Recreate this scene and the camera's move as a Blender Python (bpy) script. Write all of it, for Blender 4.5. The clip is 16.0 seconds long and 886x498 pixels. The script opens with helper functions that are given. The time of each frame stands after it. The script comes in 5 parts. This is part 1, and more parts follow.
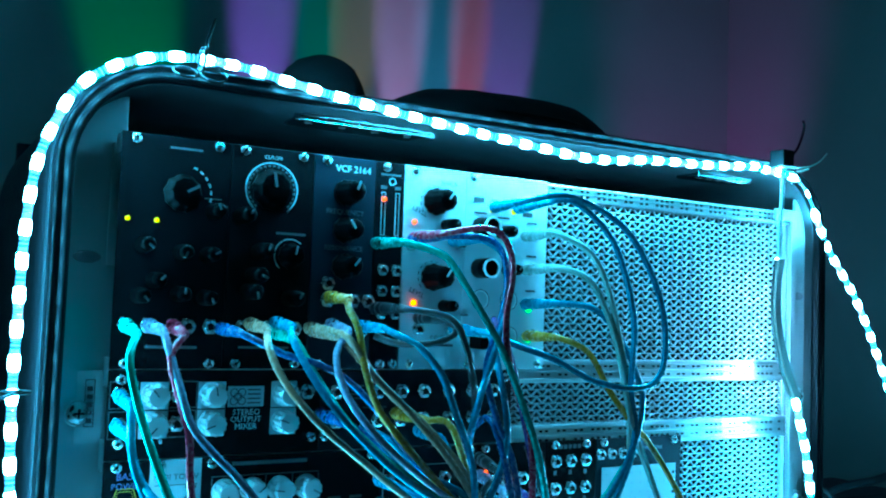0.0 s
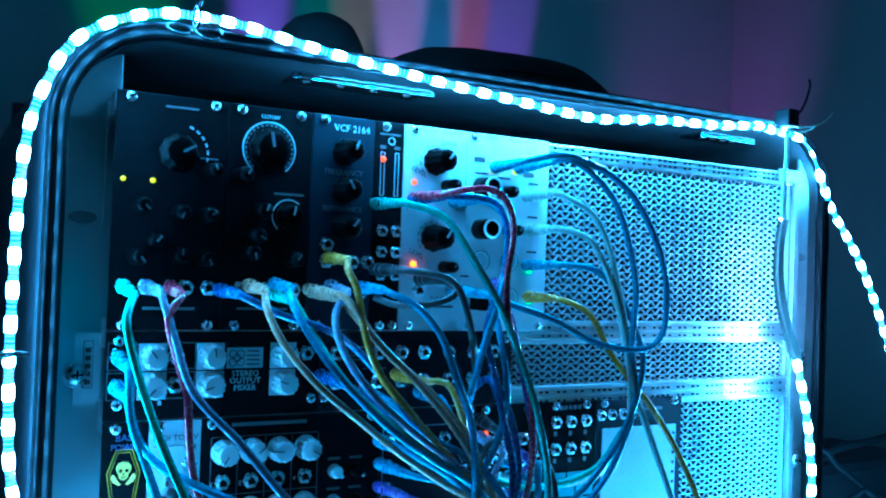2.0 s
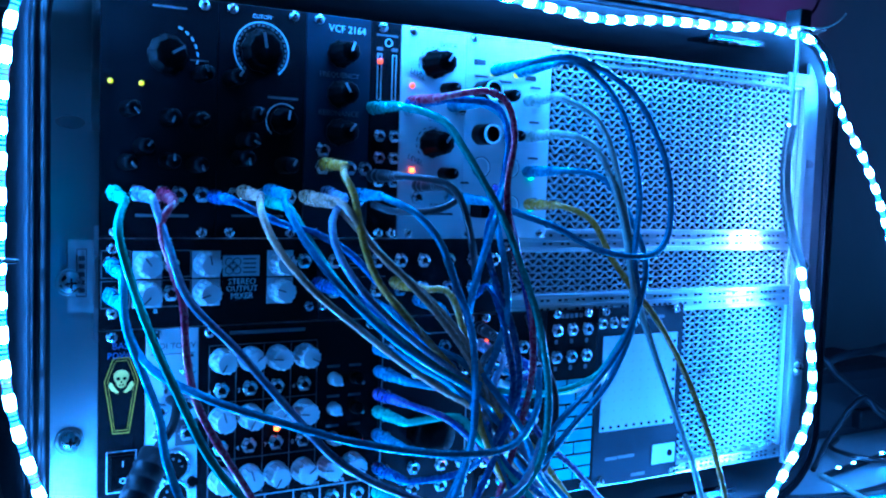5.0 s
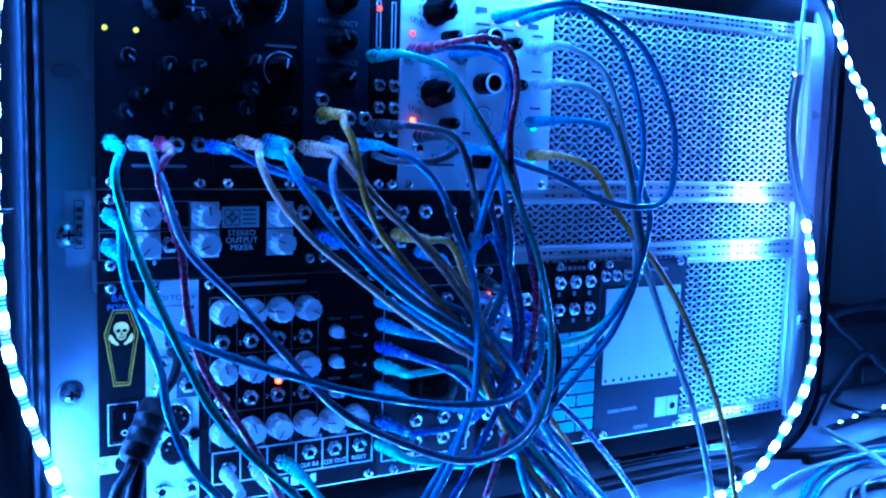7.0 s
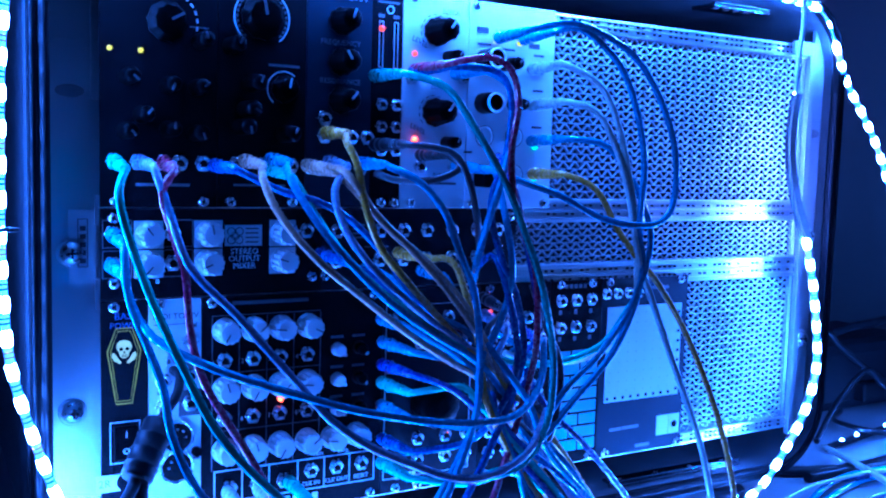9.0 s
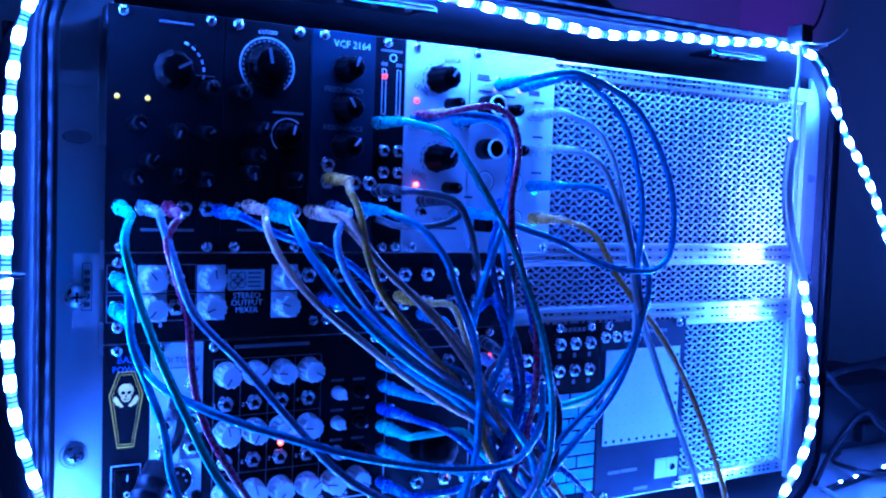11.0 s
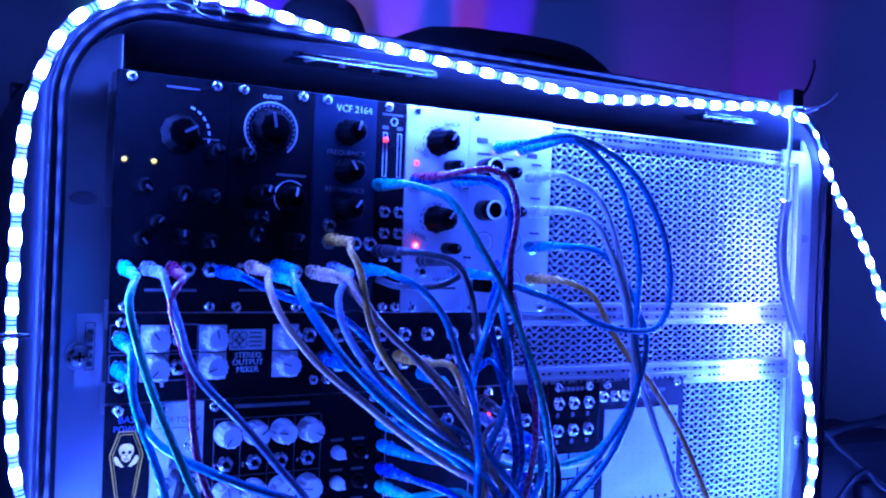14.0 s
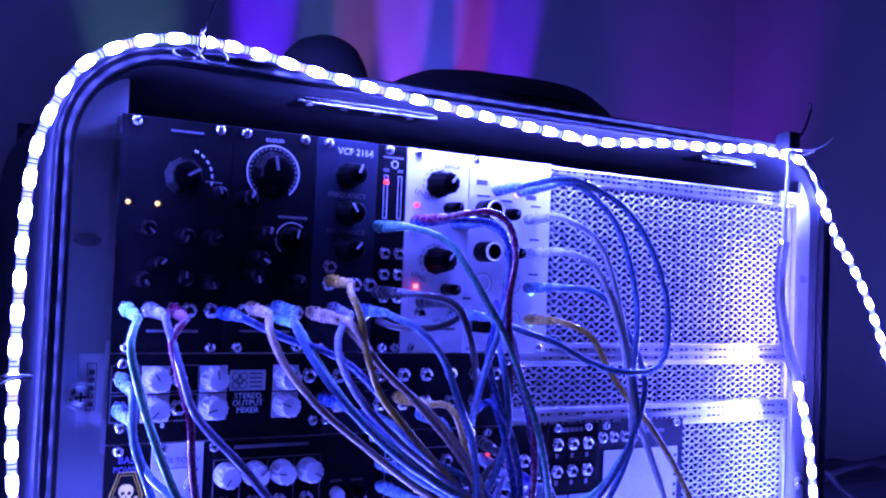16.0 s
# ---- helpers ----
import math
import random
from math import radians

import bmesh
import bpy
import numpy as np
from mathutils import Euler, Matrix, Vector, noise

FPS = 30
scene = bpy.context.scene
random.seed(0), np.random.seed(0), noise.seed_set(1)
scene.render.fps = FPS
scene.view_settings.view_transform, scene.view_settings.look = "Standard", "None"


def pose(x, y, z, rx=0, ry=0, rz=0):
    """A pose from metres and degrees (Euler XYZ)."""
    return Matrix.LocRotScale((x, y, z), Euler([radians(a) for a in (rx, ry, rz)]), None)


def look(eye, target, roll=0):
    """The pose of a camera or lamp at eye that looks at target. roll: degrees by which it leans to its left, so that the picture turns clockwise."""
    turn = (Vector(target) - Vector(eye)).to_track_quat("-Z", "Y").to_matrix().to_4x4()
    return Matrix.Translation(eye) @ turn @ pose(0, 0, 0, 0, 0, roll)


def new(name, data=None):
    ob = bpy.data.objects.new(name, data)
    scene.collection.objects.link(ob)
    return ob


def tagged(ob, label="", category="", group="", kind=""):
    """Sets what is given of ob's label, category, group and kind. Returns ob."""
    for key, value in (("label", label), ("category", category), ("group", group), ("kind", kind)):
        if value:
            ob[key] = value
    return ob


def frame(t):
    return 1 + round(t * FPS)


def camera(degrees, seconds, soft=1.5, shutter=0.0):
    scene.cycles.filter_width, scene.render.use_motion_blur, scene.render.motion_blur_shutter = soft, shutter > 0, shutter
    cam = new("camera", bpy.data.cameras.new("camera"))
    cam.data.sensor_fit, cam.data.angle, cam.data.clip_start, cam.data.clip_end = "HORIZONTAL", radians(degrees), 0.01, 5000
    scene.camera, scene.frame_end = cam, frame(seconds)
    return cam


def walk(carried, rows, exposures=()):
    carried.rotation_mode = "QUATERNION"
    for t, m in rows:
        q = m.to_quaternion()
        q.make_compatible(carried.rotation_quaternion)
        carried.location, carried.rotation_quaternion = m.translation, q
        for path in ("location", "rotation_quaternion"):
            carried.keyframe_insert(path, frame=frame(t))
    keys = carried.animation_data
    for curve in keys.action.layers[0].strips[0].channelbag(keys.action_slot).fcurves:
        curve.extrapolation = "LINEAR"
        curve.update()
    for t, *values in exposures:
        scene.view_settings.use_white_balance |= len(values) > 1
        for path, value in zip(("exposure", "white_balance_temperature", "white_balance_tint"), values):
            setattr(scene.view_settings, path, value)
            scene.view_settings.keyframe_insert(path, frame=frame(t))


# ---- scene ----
cam = camera(50.8, 16.0, soft=2.2)
PATH = [
    (0, (-0.098, -0.52, 0.284), (0.9, 1.208, 0.409), 2.1),
    (0.5, (-0.097, -0.519, 0.287), (0.902, 1.211, 0.384), 2.2),
    (1, (-0.095, -0.519, 0.287), (0.9, 1.214, 0.364), 2.2),
    (1.5, (-0.095, -0.518, 0.285), (0.903, 1.215, 0.348), 2.1),
    (2, (-0.094, -0.516, 0.284), (0.904, 1.216, 0.326), 2.1),
    (2.5, (-0.092, -0.516, 0.284), (0.902, 1.22, 0.298), 2.1),
    (3, (-0.091, -0.514, 0.285), (0.904, 1.221, 0.264), 2.1),
    (3.5, (-0.09, -0.512, 0.283), (0.907, 1.221, 0.236), 2.0),
    (4, (-0.089, -0.51, 0.282), (0.91, 1.221, 0.203), 2.0),
    (6.5, (-0.084, -0.503, 0.272), (0.909, 1.221, 0.066), 1.6),
    (7, (-0.084, -0.502, 0.271), (0.91, 1.22, 0.053), 1.6),
    (7.5, (-0.084, -0.502, 0.27), (0.909, 1.22, 0.053), 1.6),
    (8, (-0.085, -0.502, 0.271), (0.908, 1.221, 0.059), 1.6),
    (8.5, (-0.086, -0.502, 0.27), (0.909, 1.222, 0.074), 1.6),
    (9, (-0.086, -0.503, 0.272), (0.909, 1.222, 0.09), 1.6),
    (11.5, (-0.09, -0.508, 0.281), (0.907, 1.223, 0.184), 2.0),
    (12, (-0.09, -0.509, 0.282), (0.906, 1.224, 0.2), 2.0),
    (12.5, (-0.091, -0.509, 0.285), (0.907, 1.223, 0.215), 2.1),
    (13, (-0.092, -0.511, 0.283), (0.905, 1.222, 0.242), 2.1),
    (13.5, (-0.093, -0.511, 0.285), (0.906, 1.221, 0.261), 2.1),
    (14, (-0.095, -0.512, 0.284), (0.908, 1.218, 0.286), 2.1),
    (14.5, (-0.095, -0.514, 0.286), (0.905, 1.218, 0.307), 2.1),
    (15, (-0.097, -0.514, 0.285), (0.906, 1.216, 0.332), 2.1),
    (15.5, (-0.097, -0.516, 0.284), (0.902, 1.215, 0.355), 2.0),
    (16, (-0.096, -0.518, 0.289), (0.898, 1.216, 0.362), 2.3),
]
# the strip cycles its colour; the picture's white balance follows it
TINTS = [
    (0.0, 0.69, 6400, -73),
    (1.5, 0.72, 5300, -55),
    (3.5, 0.43, 4450, -28),
    (7.0, 0.23, 4150, 29),
    (9.0, 0.11, 4150, 47),
    (12.5, 0.32, 4250, 89),
    (14.5, 0.38, 4750, 122),
    (16.0, 0.26, 5400, 155),
]
walk(cam, [(t, look(eye, target, roll)) for t, eye, target, roll in PATH], TINTS)

# ---- light: a dark room, the strip on the case and coloured wash lamps on the wall ----
world = bpy.data.worlds.new("world")
scene.world = world
world.use_nodes = True
world.node_tree.nodes["Background"].inputs[0].default_value = (0.25, 0.3, 0.6, 1)
world.node_tree.nodes["Background"].inputs[1].default_value = 0.004

HP = 0.00508
LED_RGB = (0.17, 0.40, 1.0)
LED_POWER = 500.0
INNER_RGB = (0.25, 0.38, 1.0)  # the run inside the mouth is a little pinker


# ---- materials ----
def mat(name, rgb, rough=0.5, metal=0.0, vary=0.25, scale=60.0, bump=0.0, bump_scale=400.0, stretch=(1, 1, 1), coat=0.0, spec=0.5):
    m = bpy.data.materials.new(name)
    m.use_nodes = True
    n, l = m.node_tree.nodes, m.node_tree.links
    b = n["Principled BSDF"]
    b.inputs["Metallic"].default_value = metal
    b.inputs["Coat Weight"].default_value = coat
    b.inputs["Specular IOR Level"].default_value = spec
    tc, mp = n.new("ShaderNodeTexCoord"), n.new("ShaderNodeMapping")
    mp.inputs["Scale"].default_value = stretch
    l.new(tc.outputs["Object"], mp.inputs[0])
    big, fine = n.new("ShaderNodeTexNoise"), n.new("ShaderNodeTexNoise")
    big.inputs["Scale"].default_value, big.inputs["Detail"].default_value = scale, 5
    fine.inputs["Scale"].default_value, fine.inputs["Detail"].default_value = bump_scale, 3
    l.new(mp.outputs[0], big.inputs["Vector"]), l.new(mp.outputs[0], fine.inputs["Vector"])
    mix = n.new("ShaderNodeMix")
    mix.data_type = "RGBA"
    mix.inputs[6].default_value = (*[c * (1 - vary) for c in rgb], 1)
    mix.inputs[7].default_value = (*[min(1, c * (1 + vary)) for c in rgb], 1)
    l.new(big.outputs["Fac"], mix.inputs[0])
    l.new(mix.outputs[2], b.inputs["Base Color"])
    rr = n.new("ShaderNodeMapRange")
    rr.inputs["To Min"].default_value, rr.inputs["To Max"].default_value = max(0.03, rough - 0.1), min(1, rough + 0.12)
    l.new(fine.outputs["Fac"], rr.inputs["Value"])
    l.new(rr.outputs[0], b.inputs["Roughness"])
    if bump:
        bp = n.new("ShaderNodeBump")
        bp.inputs["Strength"].default_value, bp.inputs["Distance"].default_value = bump, 0.0004
        l.new(fine.outputs["Fac"], bp.inputs["Height"])
        l.new(bp.outputs[0], b.inputs["Normal"])
    return m


def glow(name, rgb, power, base=None):
    m = bpy.data.materials.new(name)
    m.use_nodes = True
    b = m.node_tree.nodes["Principled BSDF"]
    b.inputs["Base Color"].default_value = (*(base or [0.5 + 0.5 * c for c in rgb]), 1)
    b.inputs["Emission Color"].default_value = (*rgb, 1)
    b.inputs["Emission Strength"].default_value = power
    return m


BLACK_PANEL = mat("black_panel", (0.0035, 0.0035, 0.0042), 0.42, 0, 0.4, 30, 0.1, 900, spec=0.04)
SOFT_BLACK = mat("soft_black_panel", (0.006, 0.006, 0.008), 0.45, 0, 0.3, 40, 0.15, 900, spec=0.08)
BLUE_PANEL = mat("dark_blue_panel", (0.009, 0.011, 0.017), 0.42, 0, 0.3, 30, 0.1, 900, spec=0.14)
SILVER_PANEL = mat("silver_panel", (0.50, 0.51, 0.53), 0.5, 0.15, 0.12, 25, 0.1, 1200, (1, 1, 6))
GREY_PANEL = mat("grey_panel", (0.36, 0.37, 0.385), 0.48, 0.1, 0.12, 25, 0.1, 1200)
STEEL = mat("steel", (0.46, 0.47, 0.48), 0.27, 1.0, 0.15, 200, 0.05)
POLISHED = mat("polished_steel", (0.20, 0.21, 0.22), 0.17, 1.0, 0.25, 60, 0.0)
RIM = mat("dark_rim", (0.003, 0.003, 0.0035), 0.30, 0.0, 0.2, 40, 0.0, 120, spec=0.03)
ALU = mat("aluminium", (0.72, 0.73, 0.74), 0.32, 1.0, 0.12, 40, 0.15, 500, (0.05, 1, 1))
EAR = mat("ear_steel", (0.36, 0.365, 0.37), 0.42, 0.7, 0.15, 12, 0.04, 900)
EAR.node_tree.nodes["Principled BSDF"].inputs["Anisotropic"].default_value = 0.6
grain = EAR.node_tree.nodes.new("ShaderNodeTangent")
grain.direction_type, grain.axis = "RADIAL", "Z"
EAR.node_tree.links.new(grain.outputs[0], EAR.node_tree.nodes["Principled BSDF"].inputs["Tangent"])
# far ear, end plate, bracket: metal coloured darker to stand for missing strip light
SHADED_PLATE = mat("shaded_plate", (0.17, 0.175, 0.18), 0.6, 0.3, 0.2, 30, 0.05, 600)
LATTICE = mat("lattice_paint", (0.33, 0.34, 0.36), 0.52, 0.25, 0.15, 120, 0.1)
SHELL = mat("black_shell", (0.008, 0.008, 0.010), 0.5, 0, 0.4, 40, 0.25, 350, spec=0.15)
LINING = mat("black_lining", (0.006, 0.006, 0.007), 0.55, 0, 0.4, 60, 0.2, 500, spec=0.15)
RUBBER = mat("black_rubber", (0.006, 0.006, 0.007), 0.42, 0, 0.3, 90, 0.1, spec=0.12)
FABRIC = mat("black_fabric", (0.010, 0.010, 0.012), 0.9, 0, 0.4, 70, 0.9, 900)
KNOB_WHITE = mat("white_knob", (0.36, 0.36, 0.36), 0.36, 0, 0.08, 90, 0.05)
KNOB_BLACK = mat("black_knob", (0.0010, 0.0010, 0.0011), 0.36, 0, 0.3, 90, 0.1, spec=0.03)
INK_WHITE = mat("white_ink", (0.44, 0.45, 0.47), 0.6, 0, 0.25, 200)
INK_GREY = mat("dim_white_ink", (0.13, 0.13, 0.14), 0.6, 0, 0.25, 200)
INK_FAINT = mat("grey_ink", (0.07, 0.07, 0.075), 0.6, 0, 0.35, 150)
INK_DARK = mat("dark_ink", (0.03, 0.03, 0.035), 0.6, 0, 0.3, 200)
INK_GOLD = mat("gold_ink", (0.36, 0.24, 0.02), 0.4, 0.1, 0.3, 200)
INK_BONE = mat("bone_ink", (0.55, 0.42, 0.10), 0.5, 0, 0.2, 200)
INK_VIOLET = mat("violet_ink", (0.08, 0.075, 0.18), 0.6, 0, 0.2, 200)
# shade inside holes and slots, painted on solid pieces; also black sockets and print
BLACK_AND_SHADE = mat("black_and_shade", (0.0025, 0.0025, 0.0025), 0.7, 0, 0.2, 100, spec=0.04)
PAPER = mat("paper_label", (0.36, 0.36, 0.37), 0.7, 0, 0.1, 60, 0.1)
WALL = mat("painted_wall", (0.22, 0.22, 0.22), 0.85, 0, 0.08, 6, 0.4, 90)
FLOOR = mat("wooden_floor", (0.16, 0.10, 0.06), 0.5, 0, 0.3, 8, 0.2, 60, (1, 8, 1))
TABLE = mat("pale_table_top", (0.20, 0.20, 0.21), 0.35, 0, 0.15, 14, 0.15, 200)
CABLE_MATS = {
    "mint": mat("mint_jacket", (0.045, 0.300, 0.200), 0.26, 0, 0.18, 50, 0.12, coat=0.7),
    "sky": mat("sky_blue_jacket", (0.075, 0.160, 0.245), 0.26, 0, 0.18, 50, 0.12, coat=0.7),
    "teal": mat("teal_jacket", (0.020, 0.170, 0.130), 0.26, 0, 0.18, 50, 0.12, coat=0.7),
    "blue": mat("blue_jacket", (0.030, 0.050, 0.150), 0.26, 0, 0.18, 50, 0.12, coat=0.7),
    "violet": mat("violet_jacket", (0.060, 0.036, 0.160), 0.26, 0, 0.18, 50, 0.12, coat=0.7),
    "lavender": mat("lavender_jacket", (0.170, 0.165, 0.235), 0.26, 0, 0.18, 50, 0.12, coat=0.7),
    "white": mat("white_jacket", (0.400, 0.430, 0.380), 0.26, 0, 0.18, 50, 0.12, coat=0.7),
    "pink": mat("pink_jacket", (0.280, 0.180, 0.105), 0.26, 0, 0.18, 50, 0.12, coat=0.7),
    "red": mat("red_jacket", (0.150, 0.012, 0.036), 0.26, 0, 0.18, 50, 0.12, coat=0.7),
    "orange": mat("orange_jacket", (0.280, 0.162, 0.018), 0.26, 0, 0.18, 50, 0.12, coat=0.7),
    "black": mat("black_jacket", (0.010, 0.010, 0.011), 0.3, 0, 0.2, 50, 0.1),
}
LED_GLOW = glow("strip_led", LED_RGB, LED_POWER)
INNER_GLOW = glow("inner_strip_led", INNER_RGB, LED_POWER * 1.7)
# sleeve emission stands in for led light scattered through the silicone
SLEEVE_GLOW = glow("strip_sleeve_glow", LED_RGB, 2.6)
RED_GLOW = glow("red_led", (1.0, 0.07, 0.0), 9.0, (0.3, 0.02, 0.01))
DIM_RED = glow("dim_red_led", (1.0, 0.06, 0.0), 2.0, (0.3, 0.02, 0.01))
YELLOW_GLOW = glow("yellow_led", (0.80, 0.80, 0.0), 1.25, (0.05, 0.04, 0.002))
GREEN_GLOW = glow("green_led", (0.10, 1.0, 0.15), 1.6, (0.02, 0.25, 0.03))
INK_BRIGHT = mat("bright_ink", (0.78, 0.78, 0.78), 0.5, 0, 0.1, 200)


# ---- building helpers ----
def box(bm, x0, x1, y0, y1, z0, z1, bevel=0.0, mi=0):
    vs = bmesh.ops.create_cube(bm, size=1, matrix=Matrix.Translation(((x0 + x1) / 2, (y0 + y1) / 2, (z0 + z1) / 2)) @ Matrix.Diagonal((abs(x1 - x0), abs(y1 - y0), abs(z1 - z0), 1)))["verts"]
    faces = {f for v in vs for f in v.link_faces}
    for f in faces:
        f.material_index = mi
    if bevel:
        edges = list({e for v in vs for e in v.link_edges})
        bmesh.ops.bevel(bm, geom=edges, offset=bevel, segments=2, affect="EDGES", profile=0.5)


def lathe(bm, rings, seg=20, mi=0, flute=0.0, close=True, n_flute=0):
    """Rings of (radius, y) turned round the y axis."""
    made = []
    for r, y in rings:
        ring = []
        for i in range(seg):
            a = 2 * math.pi * i / seg
            rr = r * (1 - flute * (0.5 + 0.5 * math.cos(n_flute * a))) if n_flute else r
            ring.append(bm.verts.new((rr * math.cos(a), y, rr * math.sin(a))))
        made.append(ring)
    for a, b in zip(made, made[1:]):
        for i in range(seg):
            f = bm.faces.new((a[i], a[(i + 1) % seg], b[(i + 1) % seg], b[i]))
            f.smooth, f.material_index = True, mi
    if close:
        for ring in (made[0], made[-1]):
            bm.faces.new(ring).material_index = mi


def smooth_path(points, step=0.006):
    """A Catmull-Rom run through the points, evenly spaced."""
    p = [Vector(q) for q in points]
    p = [p[0] * 2 - p[1]] + p + [p[-1] * 2 - p[-2]]
    dense = []
    for a, b, c, d in zip(p, p[1:], p[2:], p[3:]):
        for i in range(24):
            t = i / 24
            dense.append(0.5 * (2 * b + (c - a) * t + (2 * a - 5 * b + 4 * c - d) * t * t + (3 * b - a - 3 * c + d) * t ** 3))
    dense.append(p[-2])
    out, left = [dense[0]], step
    for a, b in zip(dense, dense[1:]):
        length = (b - a).length
        run = 0.0
        while length - run >= left and length > 0:
            run += left
            out.append(a.lerp(b, run / length))
            left = step
        left -= length - run
    if (dense[-1] - out[-1]).length > step * 0.3:
        out.append(dense[-1])
    return out


def frames_along(path):
    """Position, tangent, side and up along a path, with no sudden twist."""
    out, side = [], None
    for i, p in enumerate(path):
        t = (path[min(i + 1, len(path) - 1)] - path[max(i - 1, 0)]).normalized()
        if side is None:
            side = t.orthogonal().normalized()
        side = (side - t * side.dot(t)).normalized()
        out.append((p, t, side, t.cross(side)))
    return out


def tube(bm, path, radius, seg=10, flat=1.0, mi=0):
    rings = []
    n = len(path)
    for i, (p, t, s, u) in enumerate(frames_along(path)):
        r = radius(i / max(1, n - 1)) if callable(radius) else radius
        rings.append([bm.verts.new(p + s * (r * math.cos(2 * math.pi * k / seg)) + u * (r * flat * math.sin(2 * math.pi * k / seg))) for k in range(seg)])
    for a, b in zip(rings, rings[1:]):
        for k in range(seg):
            f = bm.faces.new((a[k], a[(k + 1) % seg], b[(k + 1) % seg], b[k]))
            f.smooth, f.material_index = True, mi
    for ring in (rings[0], rings[-1]):
        bm.faces.new(ring).material_index = mi


def mesh_of(name, bm, *mats):
    bmesh.ops.recalc_face_normals(bm, faces=bm.faces)
    me = bpy.data.meshes.new(name)
    bm.to_mesh(me)
    bm.free()
    for m in mats:
        me.materials.append(m)
    return me


def empty(name, at, label, category, group="", kind=""):
    ob = new(name)
    ob.location = at
    ob.empty_display_size = 0.01
    return tagged(ob, label, category, group, kind)


def world_place(ob):
    p = Vector(ob.location)
    while ob.parent:
        ob = ob.parent
        p += ob.location
    return p


def part(name, bm, material, parent, label=""):
    """A bmesh in world coordinates as one mesh under a thing or a part."""
    bmesh.ops.translate(bm, verts=bm.verts, vec=-world_place(parent))
    mats = material if isinstance(material, (list, tuple)) else (material,)
    ob = new(name, mesh_of(name, bm, *mats))
    ob.parent = parent
    return tagged(ob, label)


def piece(name, mesh, parent, at, turn=0.0, label="", size=1.0):
    """A shared mesh placed at a world place under a thing; turn: degrees about the y axis."""
    ob = new(name, mesh)
    ob.parent = parent
    ob.location = Vector(at) - world_place(parent)
    ob.rotation_euler = (0, radians(turn), 0)
    ob.scale = (size,) * 3
    return tagged(ob, label)


def thing(name, bm, material, label, category, group="", kind=""):
    mats = material if isinstance(material, (list, tuple)) else (material,)
    return tagged(new(name, mesh_of(name, bm, *mats)), label, category, group, kind)


def lettering(words, x, z, size, material, parent, y=-0.0005, turn=0.0, across="CENTER", name="lettering"):
    cu = bpy.data.curves.new("letters", "FONT")
    cu.body, cu.size, cu.align_x, cu.align_y, cu.extrude = words, size, across, "CENTER", 0.0001
    cu.resolution_u, cu.space_line = 2, 0.75
    tmp = bpy.data.objects.new("letters", cu)
    scene.collection.objects.link(tmp)
    bpy.context.view_layer.update()
    me = bpy.data.meshes.new_from_object(tmp.evaluated_get(bpy.context.evaluated_depsgraph_get()))
    bpy.data.objects.remove(tmp)
    me.materials.clear()
    me.materials.append(material)
    ob = new(name, me)
    ob.parent = parent
    ob.location = Vector((x, y, z)) - world_place(parent)
    ob.rotation_euler = (radians(90), radians(turn), 0)
    return ob


def arc_print(x, z, r, a0, a1, width, material, parent, dashes=0, y=-0.0003, name="dial_print"):
    """A printed ring or dashed scale on a panel; angles in degrees clockwise from the top."""
    bm = bmesh.new()
    n = dashes or max(12, int(abs(a1 - a0) / 8))
    fill = 0.55 if dashes else 1.0
    for i in range(n):
        b0 = radians(a0 + (a1 - a0) * i / n)
        b1 = radians(a0 + (a1 - a0) * (i + fill) / n)
        q = []
        for rr, b in ((r - width, b0), (r, b0), (r, b1), (r - width, b1)):
            q.append((x + rr * math.sin(b), z + rr * math.cos(b)))
        front = [bm.verts.new((u, y, v)) for u, v in q]
        back = [bm.verts.new((u, 0.0, v)) for u, v in q]
        bm.faces.new(front)
        for k in range(4):
            bm.faces.new((front[k], front[(k + 1) % 4], back[(k + 1) % 4], back[k]))
    return part(name, bm, material, parent)


def line_print(x0, x1, z0, z1, material, parent, y=-0.0003, name="print_line"):
    bm = bmesh.new()
    box(bm, x0, x1, y, 0.0002, z0, z1)
    return part(name, bm, material, parent)


def outline_print(x0, x1, z0, z1, w, material, parent, name="printed_frame"):
    bm = bmesh.new()
    for a, b, c, d in ((x0, x1, z0, z0 + w), (x0, x1, z1 - w, z1), (x0, x0 + w, z0 + w, z1 - w), (x1 - w, x1, z0 + w, z1 - w)):
        box(bm, a, b, -0.0003, 0.0002, c, d)
    return part(name, bm, material, parent)


# ---- shared small meshes, facing -y ----
def screw_mesh():
    bm = bmesh.new()
    lathe(bm, [(0.0028, 0.0003), (0.0029, -0.0008), (0.0024, -0.0017), (0.0010, -0.0021)], 14)
    for dx, dz in ((0.0015, 0.0004), (0.0004, 0.0015)):
        box(bm, -dx, dx, -0.0023, -0.0016, -dz, dz, mi=1)
    return mesh_of("screw", bm, STEEL, BLACK_AND_SHADE)


def jack_mesh():
    bm = bmesh.new()
    lathe(bm, [(0.0046, 0.0), (0.0046, -0.0016), (0.0040, -0.0019), (0.0034, -0.0019)], 6)
    lathe(bm, [(0.0032, -0.0015), (0.0032, -0.0032), (0.0022, -0.0033), (0.0021, -0.0020)], 16)
    lathe(bm, [(0.0020, -0.0019), (0.0019, -0.0034)], 14, mi=1)
    return mesh_of("jack", bm, STEEL, BLACK_AND_SHADE)


